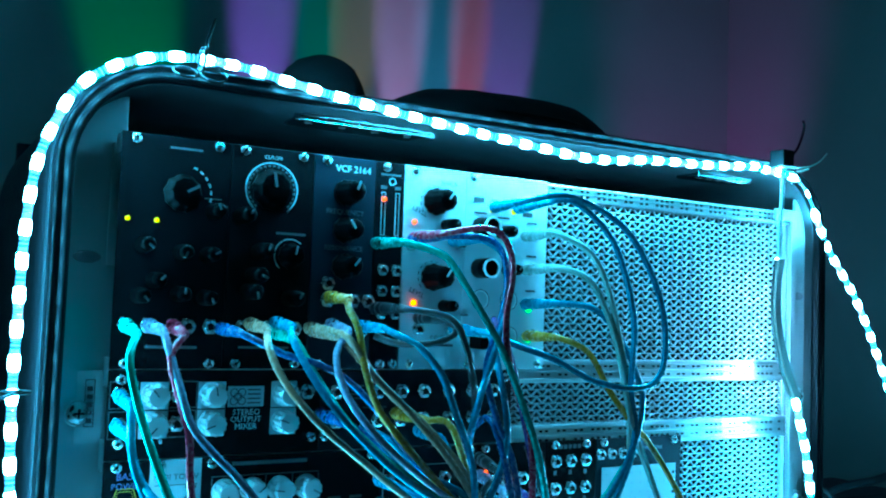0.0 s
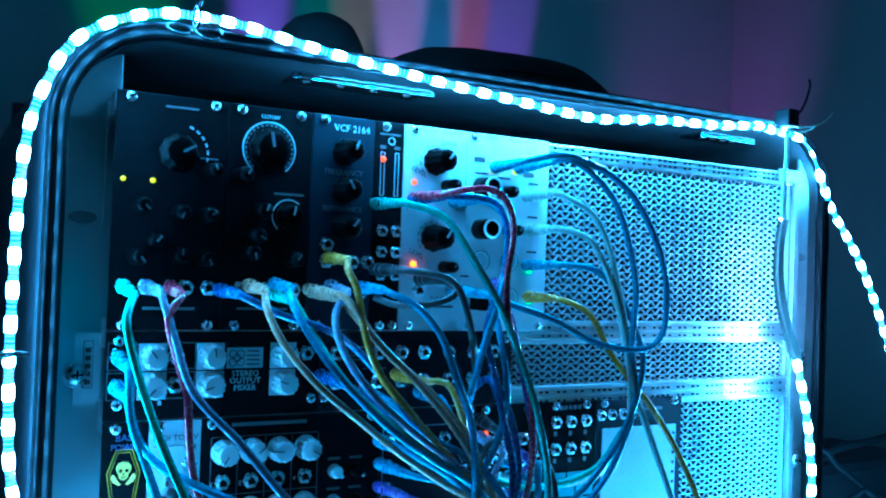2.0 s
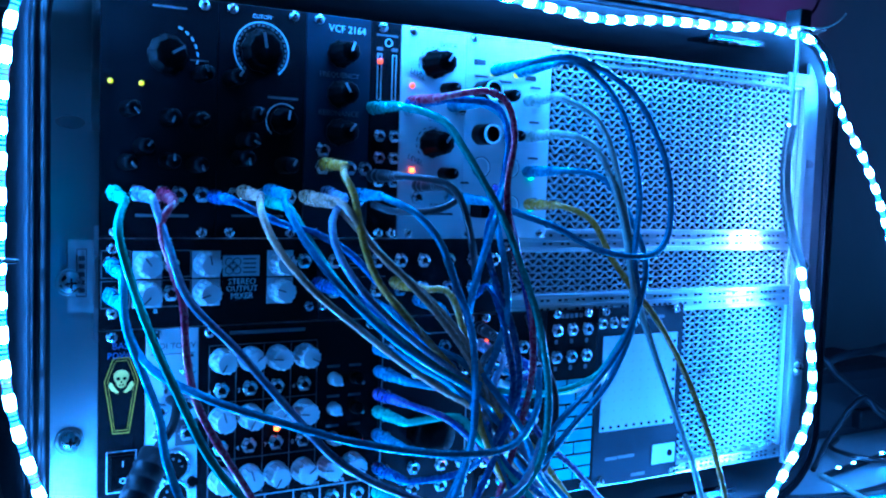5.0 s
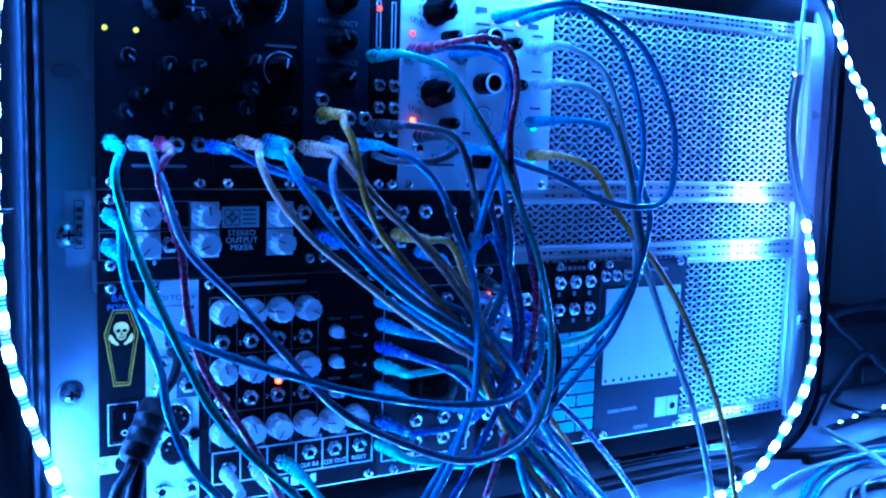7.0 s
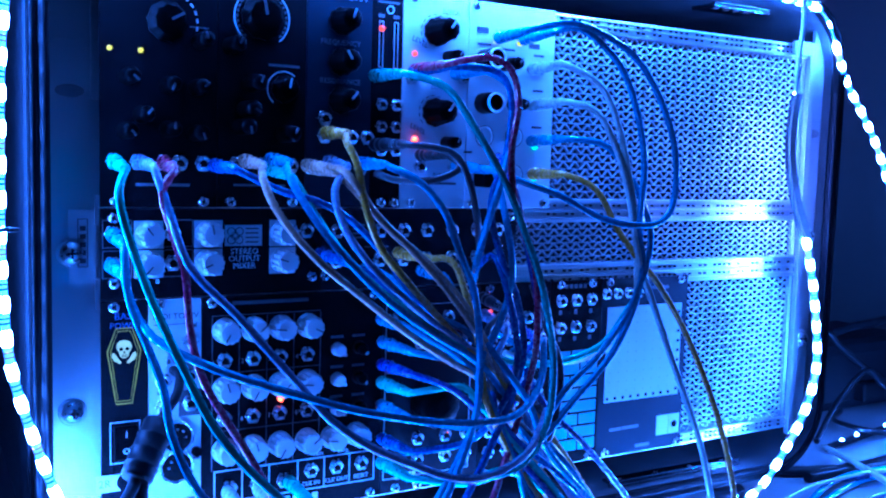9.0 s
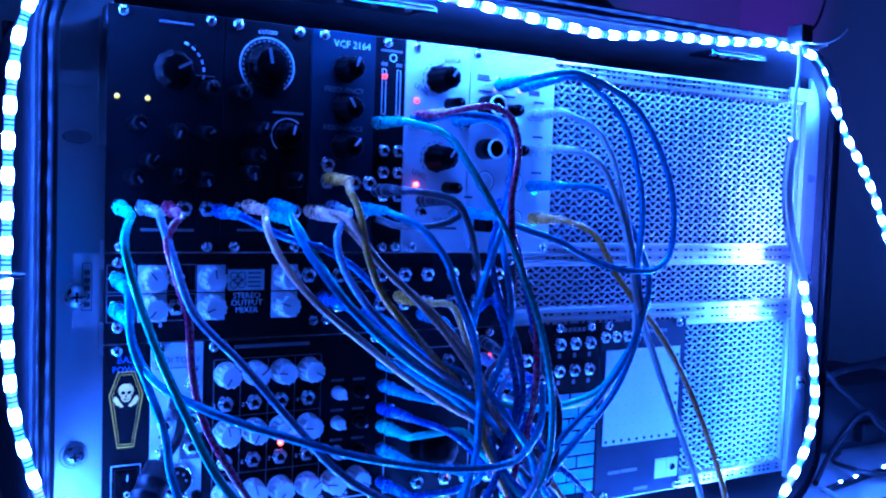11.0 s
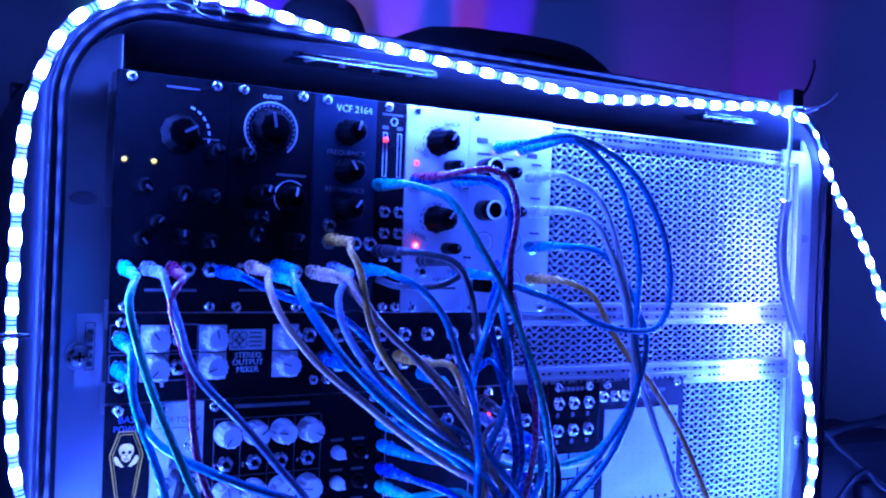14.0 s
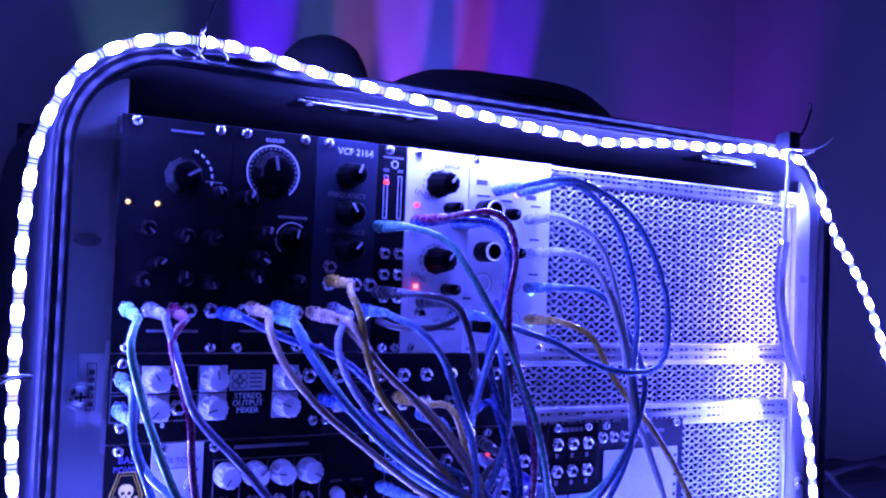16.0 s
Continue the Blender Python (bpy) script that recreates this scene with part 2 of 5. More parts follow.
def white_knob_mesh():
    """A skirt, a body with twelve grips and a flat cap with a dark pointer."""
    bm = bmesh.new()
    lathe(bm, [(0.0076, -0.0006), (0.0077, -0.0018), (0.0072, -0.0026)], 36)
    lathe(bm, [(0.0073, -0.0026), (0.0071, -0.0118), (0.0068, -0.0126)], 72, 0, 0.13, True, 12)
    lathe(bm, [(0.0060, -0.0124), (0.0060, -0.0133), (0.0057, -0.0136)], 32)
    box(bm, -0.0004, 0.0004, -0.0140, -0.0120, 0.0006, 0.0062, mi=1)
    return mesh_of("knob", bm, KNOB_WHITE, INK_DARK)


def black_knob_mesh():
    bm = bmesh.new()
    lathe(bm, [(0.0078, -0.0008), (0.0078, -0.0030), (0.0066, -0.0042), (0.0060, -0.0150), (0.0052, -0.0162), (0.0020, -0.0164)], 40, 0, 0.08, True, 10)
    box(bm, -0.0005, 0.0005, -0.0168, -0.0152, 0.0004, 0.0056, mi=1)
    return mesh_of("knob", bm, KNOB_BLACK, INK_WHITE)


def small_knob_mesh():
    bm = bmesh.new()
    lathe(bm, [(0.0034, -0.0006), (0.0031, -0.0120), (0.0026, -0.0135), (0.001, -0.0137)], 18)
    box(bm, -0.0004, 0.0004, -0.0141, -0.0128, 0.0, 0.0027, mi=1)
    return mesh_of("trimmer", bm, KNOB_BLACK, INK_GREY)


def pillar_knob_mesh():
    bm = bmesh.new()
    lathe(bm, [(0.0066, -0.0006), (0.0066, -0.0150), (0.0062, -0.0158)], 24)
    lathe(bm, [(0.0064, -0.0157), (0.0063, -0.0165), (0.0052, -0.0165), (0.0051, -0.0158)], 24, mi=1, close=False)
    return mesh_of("pillar_knob", bm, KNOB_BLACK, INK_BRIGHT)


def led_mesh(material):
    bm = bmesh.new()
    lathe(bm, [(0.0016, 0.0), (0.0016, -0.0012), (0.0011, -0.0022), (0.0004, -0.0025)], 12)
    return mesh_of("indicator", bm, material)


SCREW, JACK, WHITE_KNOB, BLACK_KNOB = screw_mesh(), jack_mesh(), white_knob_mesh(), black_knob_mesh()
TRIMMER, PILLAR = small_knob_mesh(), pillar_knob_mesh()
DIM_KNOB = BLACK_KNOB.copy()
DIM_KNOB.materials[1] = INK_FAINT
RED_LED, DIM_LED, YELLOW_LED = led_mesh(RED_GLOW), led_mesh(DIM_RED), led_mesh(YELLOW_GLOW)
GREEN_LED = led_mesh(GREEN_GLOW)

# rows of the rack: bottom and top of the panels, and of the screws
ROWS_Z = {"top": (0.2448, 0.3733, 0.2478, 0.3703), "mid": (0.1962, 0.2442, 0.2050, 0.2392), "low": (0.0670, 0.1955, 0.0700, 0.1925)}
RACK = 0.5322


def module(name, a, b, row, material, label, screws=()):
    """A synthesizer module from a to b (in HP) in a row of the rack. screws: (hp, 't' or 'b')."""
    z0, z1, s0, s1 = ROWS_Z[row]
    ob = empty(name, (a * HP, 0, z0), label, "synthesizer module", "modules in the rack")
    bm = bmesh.new()
    box(bm, a * HP + 0.00015, b * HP - 0.00015, 0.0, 0.002, z0, z1, 0.0003)
    part("panel", bm, material, ob)
    for hp, where in screws:
        piece("screw", SCREW, ob, (hp * HP, 0, s1 if where == "t" else s0), random.uniform(0, 90))
    return ob


# ---- the room ----
def slab(name, x0, x1, y0, y1, z0, z1, material, label, category):
    bm = bmesh.new()
    box(bm, x0, x1, y0, y1, z0, z1)
    return thing(name, bm, material, label, category, kind="structure")


FLOOR_Z, CEIL_Z, WALL_Y, WALL_X = -0.74, 1.76, 0.80, 1.31
slab("floor", -2.2, WALL_X, -2.4, WALL_Y, FLOOR_Z - 0.1, FLOOR_Z, FLOOR, "dark wooden floor of a dim room", "floor")
slab("ceiling", -2.2, WALL_X, -2.4, WALL_Y, CEIL_Z, CEIL_Z + 0.1, WALL, "plain painted ceiling of a dim room", "ceiling")
slab("wall_north", -2.3, WALL_X + 0.1, WALL_Y, WALL_Y + 0.1, FLOOR_Z - 0.1, CEIL_Z + 0.1, WALL, "plain painted wall washed with coloured light", "wall")
slab("wall_east", WALL_X, WALL_X + 0.1, -2.4, WALL_Y, FLOOR_Z - 0.1, CEIL_Z + 0.1, WALL, "plain painted side wall meeting the back wall", "wall")
slab("wall_south", -2.3, WALL_X + 0.1, -2.5, -2.4, FLOOR_Z - 0.1, CEIL_Z + 0.1, WALL, "plain painted wall of a dim room", "wall")
slab("wall_west", -2.3, -2.2, -2.4, WALL_Y, FLOOR_Z - 0.1, CEIL_Z + 0.1, WALL, "plain painted wall of a dim room", "wall")

table = empty("table", (0.4, 0.1, FLOOR_Z), "pale laminate table under the rack case and loose cables", "table")
bm = bmesh.new()
box(bm, -0.55, 1.20, -0.25, 0.72, -0.030, 0.0, 0.004)
part("tabletop", bm, TABLE, table)
for lx in (-0.48, 1.13):
    for ly in (-0.19, 0.66):
        bm = bmesh.new()
        box(bm, lx - 0.025, lx + 0.025, ly - 0.025, ly + 0.025, FLOOR_Z, -0.030, 0.003)
        part("leg", bm, STEEL, table)


# ---- coloured wash lamps standing on the table behind the case ----
def wash_lamp(x, aim_x, rgb, watts, spread):
    lamp = empty("wash_lamp", (x, 0.66, 0.0), "small black lamp throwing coloured light up the wall", "lamp", "wash lamps")
    bm = bmesh.new()
    lathe(bm, [(0.022, -0.02), (0.024, 0.02), (0.018, 0.03)], 16)
    bmesh.ops.rotate(bm, verts=bm.verts, matrix=Matrix.Rotation(radians(90), 3, "X"))
    bmesh.ops.translate(bm, verts=bm.verts, vec=(x, 0.66, 0.02))
    part("housing", bm, SHELL, lamp)
    li = bpy.data.lights.new("wash", "SPOT")
    li.energy, li.color, li.spot_size, li.spot_blend, li.shadow_soft_size = watts, rgb, radians(spread), 0.8, 0.008
    ob = new("beam", li)
    ob.parent = lamp
    ob.matrix_local = look((0, 0, 0.065), (aim_x - x, WALL_Y - 0.66, 0.72))


wash_lamp(0.24, 0.14, (0.04, 0.9, 0.26), 12.0, 17)
wash_lamp(0.35, 0.34, (0.28, 0.08, 1.0), 60.0, 11)
wash_lamp(0.42, 0.43, (0.05, 0.9, 0.40), 9.0, 8)
wash_lamp(0.49, 0.49, (1.0, 0.50, 0.28), 16.0, 9)
wash_lamp(0.56, 0.57, (0.70, 0.26, 1.0), 52.0, 10)
wash_lamp(0.62, 0.64, (0.14, 0.32, 1.0), 30.0, 9)
wash_lamp(0.68, 0.70, (1.0, 0.10, 0.50), 34.0, 8)
wash_lamp(0.73, 0.78, (0.36, 0.08, 1.0), 42.0, 11)
wash_lamp(1.08, 1.22, (0.60, 0.08, 0.85), 9.0, 46)

# ---- the rack case ----
OPEN = (-0.0255, 0.553, 0.040, 0.402)
FRONT, BACK = -0.012, 0.30


def rounded(x0, x1, z0, z1, r, seg=10):
    out = []
    for cx, cz, a0 in ((x1 - r, z1 - r, 0), (x0 + r, z1 - r, 90), (x0 + r, z0 + r, 180), (x1 - r, z0 + r, 270)):
        for i in range(seg + 1):
            a = radians(a0 + 90 * i / seg)
            out.append((cx + r * math.cos(a), cz + r * math.sin(a)))
    return out


def ring_sweep(bm, profile, r, mi=0):
    """A closed frame round the case's opening; profile of (outset, y), turning once round."""
    loops = []
    for o, y in profile:
        loops.append([bm.verts.new((x, y, z)) for x, z in rounded(OPEN[0] - o, OPEN[1] + o, OPEN[2] - o, OPEN[3] + o, r + o)])
    for a, b in zip(loops, loops[1:] + loops[:1]):
        n = len(a)
        for i in range(n):
            f = bm.faces.new((a[i], a[(i + 1) % n], b[(i + 1) % n], b[i]))
            f.smooth, f.material_index = True, mi


case = empty("rack_case", (0.264, 0.15, 0.0), "black moulded rack flight case with metal rim, open front", "flight case")
bm = bmesh.new()
ring_sweep(bm, [(0.0055, 0.004), (0.0075, 0.0), (0.0105, 0.004), (0.0115, 0.03), (0.0115, 0.27), (0.0090, 0.298), (0.006, 0.30), (0.004, 0.28)], 0.050)
part("shell", bm, SHELL, case, "black textured moulded plastic shell")
bm = bmesh.new()
ring_sweep(bm, [(0.0, FRONT + 0.001), (0.0015, FRONT), (0.003, FRONT + 0.001), (0.0045, FRONT + 0.004), (0.006, FRONT + 0.001), (0.0075, FRONT), (0.0085, FRONT + 0.002), (0.0085, 0.006), (0.0, 0.006)], 0.050)
part("rim", bm, RIM, case, "dark double-ridged metal rim")
bm = bmesh.new()
ring_sweep(bm, [(-0.0015, FRONT + 0.006), (0.0, FRONT + 0.006), (0.004, 0.29), (0.0025, 0.29)], 0.050)
part("lining", bm, LINING, case)
bm = bmesh.new()
box(bm, OPEN[0], OPEN[1], 0.286, 0.296, OPEN[2], OPEN[3])
part("back_panel", bm, LINING, case)
for fx in (0.03, 0.50):
    for fy in (0.03, 0.25):
        bm = bmesh.new()
        lathe(bm, [(0.016, 0.0), (0.014, 0.012)], 16)
        bmesh.ops.rotate(bm, verts=bm.verts, matrix=Matrix.Rotation(radians(90), 3, "X"))
        bmesh.ops.translate(bm, verts=bm.verts, vec=(fx, fy, 0.0))
        part("foot", bm, RUBBER, case)


def ear(x0, x1, metal, name="rack_ear"):
    bm = bmesh.new()
    box(bm, x0, x1, 0.0015, 0.0045, 0.050, 0.392, 0.0006)
    ob = part(name, bm, metal, case, "bare brushed steel rack ear")
    cx = (x0 + x1) / 2 - 0.003
    bm = bmesh.new()
    lathe(bm, [(0.0048, 0.0016), (0.0046, 0.0010)], 20)
    bmesh.ops.scale(bm, verts=bm.verts, vec=(1.5, 1, 0.7))
    bmesh.ops.translate(bm, verts=bm.verts, vec=(cx, 0, 0.304))
    part("slot_hole", bm, INK_FAINT, ob)
    for z in (0.139, 0.222):
        bm = bmesh.new()
        lathe(bm, [(0.0072, 0.002), (0.0072, 0.0008), (0.0066, 0.0003)], 24)
        bmesh.ops.translate(bm, verts=bm.verts, vec=(cx, 0, z))
        part("washer", bm, EAR, ob)
        bm = bmesh.new()
        lathe(bm, [(0.0056, 0.0005), (0.0054, -0.0014), (0.0040, -0.0030), (0.0015, -0.0036)], 20)
        for dx, dz in ((0.0026, 0.0006), (0.0006, 0.0026)):
            box(bm, -dx, dx, -0.0039, -0.0030, -dz, dz, mi=1)
        bmesh.ops.translate(bm, verts=bm.verts, vec=(cx, 0, z))
        part("ear_screw", bm, (STEEL, BLACK_AND_SHADE), ob)
    return ob


left_ear = ear(-0.0255, 0.0030, EAR)
ear(RACK + 0.0072, RACK + 0.0205, SHADED_PLATE)
bm = bmesh.new()
box(bm, RACK + 0.0004, RACK + 0.0070, -0.0006, 0.0040, 0.060, 0.3745, 0.0006)
part("end_plate", bm, SHADED_PLATE, case, "aluminium end plate, shade put into its colour")
bm = bmesh.new()
box(bm, 0.513, RACK + 0.0002, -0.0010, 0.0015, 0.3640, 0.3745, 0.0006)
part("corner_bracket", bm, SHADED_PLATE, case, "aluminium corner bracket, shade put into its colour")
bm = bmesh.new()
box(bm, -0.0155, -0.0022, 0.0006, 0.0014, 0.206, 0.244)
label_plate = part("ear_label", bm, PAPER, left_ear, "pale printed label")
for i in range(5):
    line_print(-0.0102, -0.0072, 0.2165 + i * 0.0042, 0.2190 + i * 0.0042, INK_DARK, left_ear, 0.0003, "print_bar")
outline = bmesh.new()
for a, b, c, d in ((-0.0112, -0.0108, 0.2145, 0.2395), (-0.0066, -0.0062, 0.2145, 0.2395), (-0.0112, -0.0062, 0.2145, 0.2149), (-0.0112, -0.0062, 0.2391, 0.2395)):
    box(outline, a, b, 0.0003, 0.0008, c, d)
part("label_frame", outline, INK_DARK, left_ear)
bm = bmesh.new()
box(bm, -0.024, -0.004, 0.0006, 0.0014, 0.330, 0.366)
part("masking_tape", bm, EAR, left_ear)
bm = bmesh.new()
box(bm, -0.0048, 0.0026, -0.0012, -0.0002, 0.300, 0.3660, 0.0004)
part("ear_lip", bm, ALU, left_ear, "bright folded edge of the ear")
# the near ear sits deeper in the case than the panels
left_ear.scale = (1.048,) * 3
left_ear.location = 0.048 * (Vector((0.264, 0.15, 0.0)) - Vector((-0.098, -0.52, 0.284)))

# rails between the rows, with grooves; dark blocks paint the shade of threaded holes
for z0, z1 in ((0.3625, 0.3729), (0.235, 0.2505), (0.190, 0.2062), (0.0655, 0.0745)):
    bm = bmesh.new()
    h = z1 - z0
    steps = ((0.0, 0.0034), (0.03, 0.0024), (0.18, 0.0022), (0.21, 0.0036), (0.45, 0.0036), (0.47, 0.0026), (0.55, 0.0026), (0.57, 0.0036), (0.79, 0.0036), (0.82, 0.0022), (0.97, 0.0024), (1.0, 0.0034), (1.0, 0.014), (0.0, 0.014))
    sides = [[bm.verts.new((x, y, z0 + k * h)) for k, y in steps] for x in (0, RACK)]
    for i in range(len(steps)):
        j = (i + 1) % len(steps)
        bm.faces.new((sides[0][i], sides[0][j], sides[1][j], sides[1][i]))
    bm.faces.new(sides[0]), bm.faces.new(sides[1])
    rail = part("rail", bm, ALU, case, "grooved aluminium mounting rail")
    bm = bmesh.new()
    for i in range(56, 104):
        for zz in (z0 + h * 0.35, z0 + h * 0.72):
            if (i * 7) % 11 < 8:
                box(bm, (i + 0.2) * HP, (i + 0.62) * HP, 0.0028, 0.0036, zz - 0.0007, zz + 0.0007)
    part("thread_hole_shade", bm, BLACK_AND_SHADE, rail)

# latch plates on the lining, above and below
for x0, x1, z, up, y0, y1 in ((0.109, 0.200, 0.4005, -1, 0.016, 0.050), (0.452, 0.505, 0.4005, -1, 0.018, 0.050), (0.355, 0.480, 0.0415, 1, 0.0, 0.017), (0.060, 0.160, 0.0415, 1, 0.0, 0.017)):
    bm = bmesh.new()
    box(bm, x0, x1, y0, y1, min(z, z + up * 0.0025), max(z, z + up * 0.0025), 0.0006)
    box(bm, x0 - 0.004, x1 + 0.004, y0 + 0.003, y0 + 0.006, min(z, z + up * 0.0045), max(z, z + up * 0.0045), 0.0006)
    plate = part("latch_plate", bm, POLISHED, case, "polished steel latch plate")
    for i in range(4):
        bm = bmesh.new()
        lathe(bm, [(0.0025, 0.0), (0.0020, -0.0012), (0.0008, -0.0016)], 10)
        bmesh.ops.rotate(bm, verts=bm.verts, matrix=Matrix.Rotation(radians(90 * up), 3, "X"))
        bmesh.ops.translate(bm, verts=bm.verts, vec=(x0 + 0.01 + i * (x1 - x0 - 0.02) / 3, (y0 + y1) / 2, z + up * 0.0030))
        part("rivet", bm, STEEL, plate)

# ---- perforated blank panels: rows of triangles ----
SIDE, ROW_H = 0.0096, 0.0050


def lattice_panel(a, x1, z0, z1, label):
    ob = empty("blank_panel", (a, 0.003, z0), label, "blank panel", "perforated blank panels")
    bm = bmesh.new()
    rows = round((z1 - z0) / ROW_H)
    h = (z1 - z0) / rows
    cols = int((x1 - a) / (SIDE / 2))
    y0, y1, web = 0.0046, 0.0062, 0.125
    for r in range(rows):
        for c in range(cols - 1):
            x = a + c * SIDE / 2
            up = c % 2 == 0
            lo, hi = z0 + r * h, z0 + (r + 1) * h
            tri = [(x, lo), (x + SIDE, lo), (x + SIDE / 2, hi)] if up else [(x, hi), (x + SIDE / 2, lo), (x + SIDE, hi)]
            cx, cz = sum(p[0] for p in tri) / 3, sum(p[1] for p in tri) / 3
            outer = [bm.verts.new((p[0], y0, p[1])) for p in tri]
            inner = [bm.verts.new((p[0] + (cx - p[0]) * web * 1.5, y0, p[1] + (cz - p[1]) * web * 1.5)) for p in tri]
            deep = [bm.verts.new((v.co.x, y1, v.co.z)) for v in inner]
            for k in range(3):
                j = (k + 1) % 3
                bm.faces.new((outer[k], outer[j], inner[j], inner[k]))
                bm.faces.new((inner[k], inner[j], deep[j], deep[k]))
    part("lattice", bm, LATTICE, ob)
    bm = bmesh.new()
    box(bm, a - 0.001, a + 0.0005, 0.0040, 0.0068, z0, z1)
    part("edge_strip", bm, LATTICE, ob)
    bm = bmesh.new()
    box(bm, x1 - 0.0035, x1, 0.0040, 0.0068, z0, z1)
    part("edge_strip", bm, LATTICE, ob)
    return ob


lattice_panel(0.2846, RACK, 0.2505, 0.3627, "wide pale metal blank panel with triangular perforations")
lattice_panel(0.2600, RACK, 0.2064, 0.2348, "low pale metal blank panel with triangular perforations")
lattice_panel(0.4146, RACK, 0.0747, 0.1898, "square pale metal blank panel with triangular perforations")


# ---- modules of the top row ----
def pointer_knob(ob, x, z, turn, size=1.0, mesh=None):
    return piece("knob", mesh or BLACK_KNOB, ob, (x, 0, z), turn, "", size)


osc = module("oscillator_module", 0, 12, "top", BLACK_PANEL, "black synthesizer module with black knobs and two yellow lights", ((1.5, "t"), (10.5, "t"), (1.5, "b"), (10.5, "b")))
for x in (0.005, 0.0205):
    piece("indicator", YELLOW_LED, osc, (x, 0, 0.326), 0, "lit yellow indicator", 0.85)
pointer_knob(osc, 0.034, 0.342, 60, 1.4, DIM_KNOB).scale.y = 0.55
arc_print(0.034, 0.342, 0.0165, 20, 110, 0.0010, INK_WHITE, osc, 6)
for x, z, turn in ((0.051, 0.333, -20), (0.0135, 0.312, 130), (0.049, 0.3085, 60), (0.0205, 0.293, 40), (0.0125, 0.2845, 140), (0.0485, 0.2845, 160), (0.034, 0.309, 200), (0.034, 0.286, 0)):
    piece("trimmer", TRIMMER, osc, (x, 0, z), turn, "", 1.3)
for x in (0.0072, 0.0190, 0.0325, 0.0405, 0.0530):
    piece("jack", JACK, osc, (x, 0, 0.2685))
line_print(0.026, 0.044, 0.3665, 0.3675, INK_FAINT, osc)
line_print(0.046, 0.056, 0.3400, 0.3407, INK_FAINT, osc)
line_print(0.018, 0.046, 0.2560, 0.2575, INK_FAINT, osc)

flt = module("filter_module", 12, 22, "top", BLACK_PANEL, "black synthesizer filter module with a large printed dial", ((13.5, "t"), (20.5, "t"), (13.5, "b"), (20.5, "b")))
pointer_knob(flt, 0.0855, 0.3490, -10, 1.6, DIM_KNOB).scale.y = 0.55
arc_print(0.0855, 0.3490, 0.0160, -140, 140, 0.0007, INK_WHITE, flt)
arc_print(0.0855, 0.3490, 0.0146, -140, 140, 0.0012, INK_FAINT, flt, 24)
lettering("CUTOFF", 0.0855, 0.3675, 0.0030, INK_WHITE, flt)
pointer_knob(flt, 0.0985, 0.3110, 10, 1.0).scale.y = 0.6
arc_print(0.0985, 0.3110, 0.0100, -140, 40, 0.0006, INK_WHITE, flt)
line_print(0.0895, 0.1075, 0.3232, 0.3245, INK_FAINT, flt)
for x, z, turn in ((0.0790, 0.3125, 20), (0.0675, 0.3320, 30), (0.0735, 0.2890, 170), (0.0985, 0.2860, 30), (0.0760, 0.2985, 120)):
    piece("trimmer", TRIMMER, flt, (x, 0, z), turn, "", 1.4)
for x in (0.0715, 0.0875, 0.1030):
    piece("jack", JACK, flt, (x, 0, 0.2685))
line_print(0.070, 0.100, 0.2565, 0.2578, INK_FAINT, flt)

vcf = module("filter_module", 22, 30, "top", BLUE_PANEL, "dark blue synthesizer filter module with three fluted black knobs", ((23.5, "t"), (23.5, "b"),))
lettering("VCF 2164", 0.1370, 0.3660, 0.0058, INK_WHITE, vcf)
for z, turn in ((0.3515, 20), (0.3285, -30), (0.3065, 40)):
    pointer_knob(vcf, 0.1325, z, turn, 1.05)
lettering("FREQUENCY", 0.1325, 0.3395, 0.0044, INK_FAINT, vcf)
lettering("RESONANCE", 0.1325, 0.3175, 0.0044, INK_FAINT, vcf)
for x, z in ((0.1230, 0.2860), (0.1400, 0.2860), (0.1500, 0.2860), (0.1110 + 0.004, 0.2680), (0.1250, 0.2680), (0.1460, 0.2680), (0.1230, 0.2960)):
    piece("jack", JACK, vcf, (x, 0, z))

nar = module("fader_module", 30, 34, "top", BLACK_PANEL, "narrow black module with two slots and small jacks", ((31.5, "t"), (31.5, "b"), (33.2, "b")))
for x in (0.1582, 0.1680):
    outline_print(x - 0.0014, x + 0.0014, 0.3275, 0.3545, 0.0004, INK_WHITE, nar, "slot_print")
    bm = bmesh.new()
    box(bm, x - 0.0008, x + 0.0008, -0.0002, 0.001, 0.3290, 0.3530)
    part("slot", bm, BLACK_AND_SHADE, nar)
    line_print(x - 0.002, x + 0.002, 0.3565, 0.3585, INK_FAINT, nar)
    for z in (0.3060, 0.2930, 0.2790):
        piece("jack", JACK, nar, (x + 0.001, 0, z), 0, "", 0.85)
piece("indicator", DIM_LED, nar, (0.1582, -0.0004, 0.3500), 0, "dim red indicator")
arc_print(0.1640, 0.3615, 0.0024, 0, 360, 0.0005, INK_WHITE, nar)
line_print(0.1560, 0.1700, 0.3650, 0.3662, INK_FAINT, nar)

vca = module("amplifier_module", 34, 43, "top", SILVER_PANEL, "silver synthesizer amplifier module with black knobs and red lights", ((35.5, "t"), (35.5, "b")))
lettering("2xVCA", 0.2050, 0.3640, 0.0042, INK_DARK, vca)
for z, zl in ((0.3515, 0.3380), (0.3030, 0.2860)):
    pointer_knob(vca, 0.1950, z, 35, 1.15)
    arc_print(0.1950, z, 0.0105, -130, 130, 0.0005, INK_DARK, vca, 11)
    lettering("LEVEL", 0.1840, zl + 0.0065, 0.0044, INK_DARK, vca, -0.0005, 22)
    piece("trimmer", TRIMMER, vca, (0.2035, 0, zl - 0.001), 30, "", 1.15)
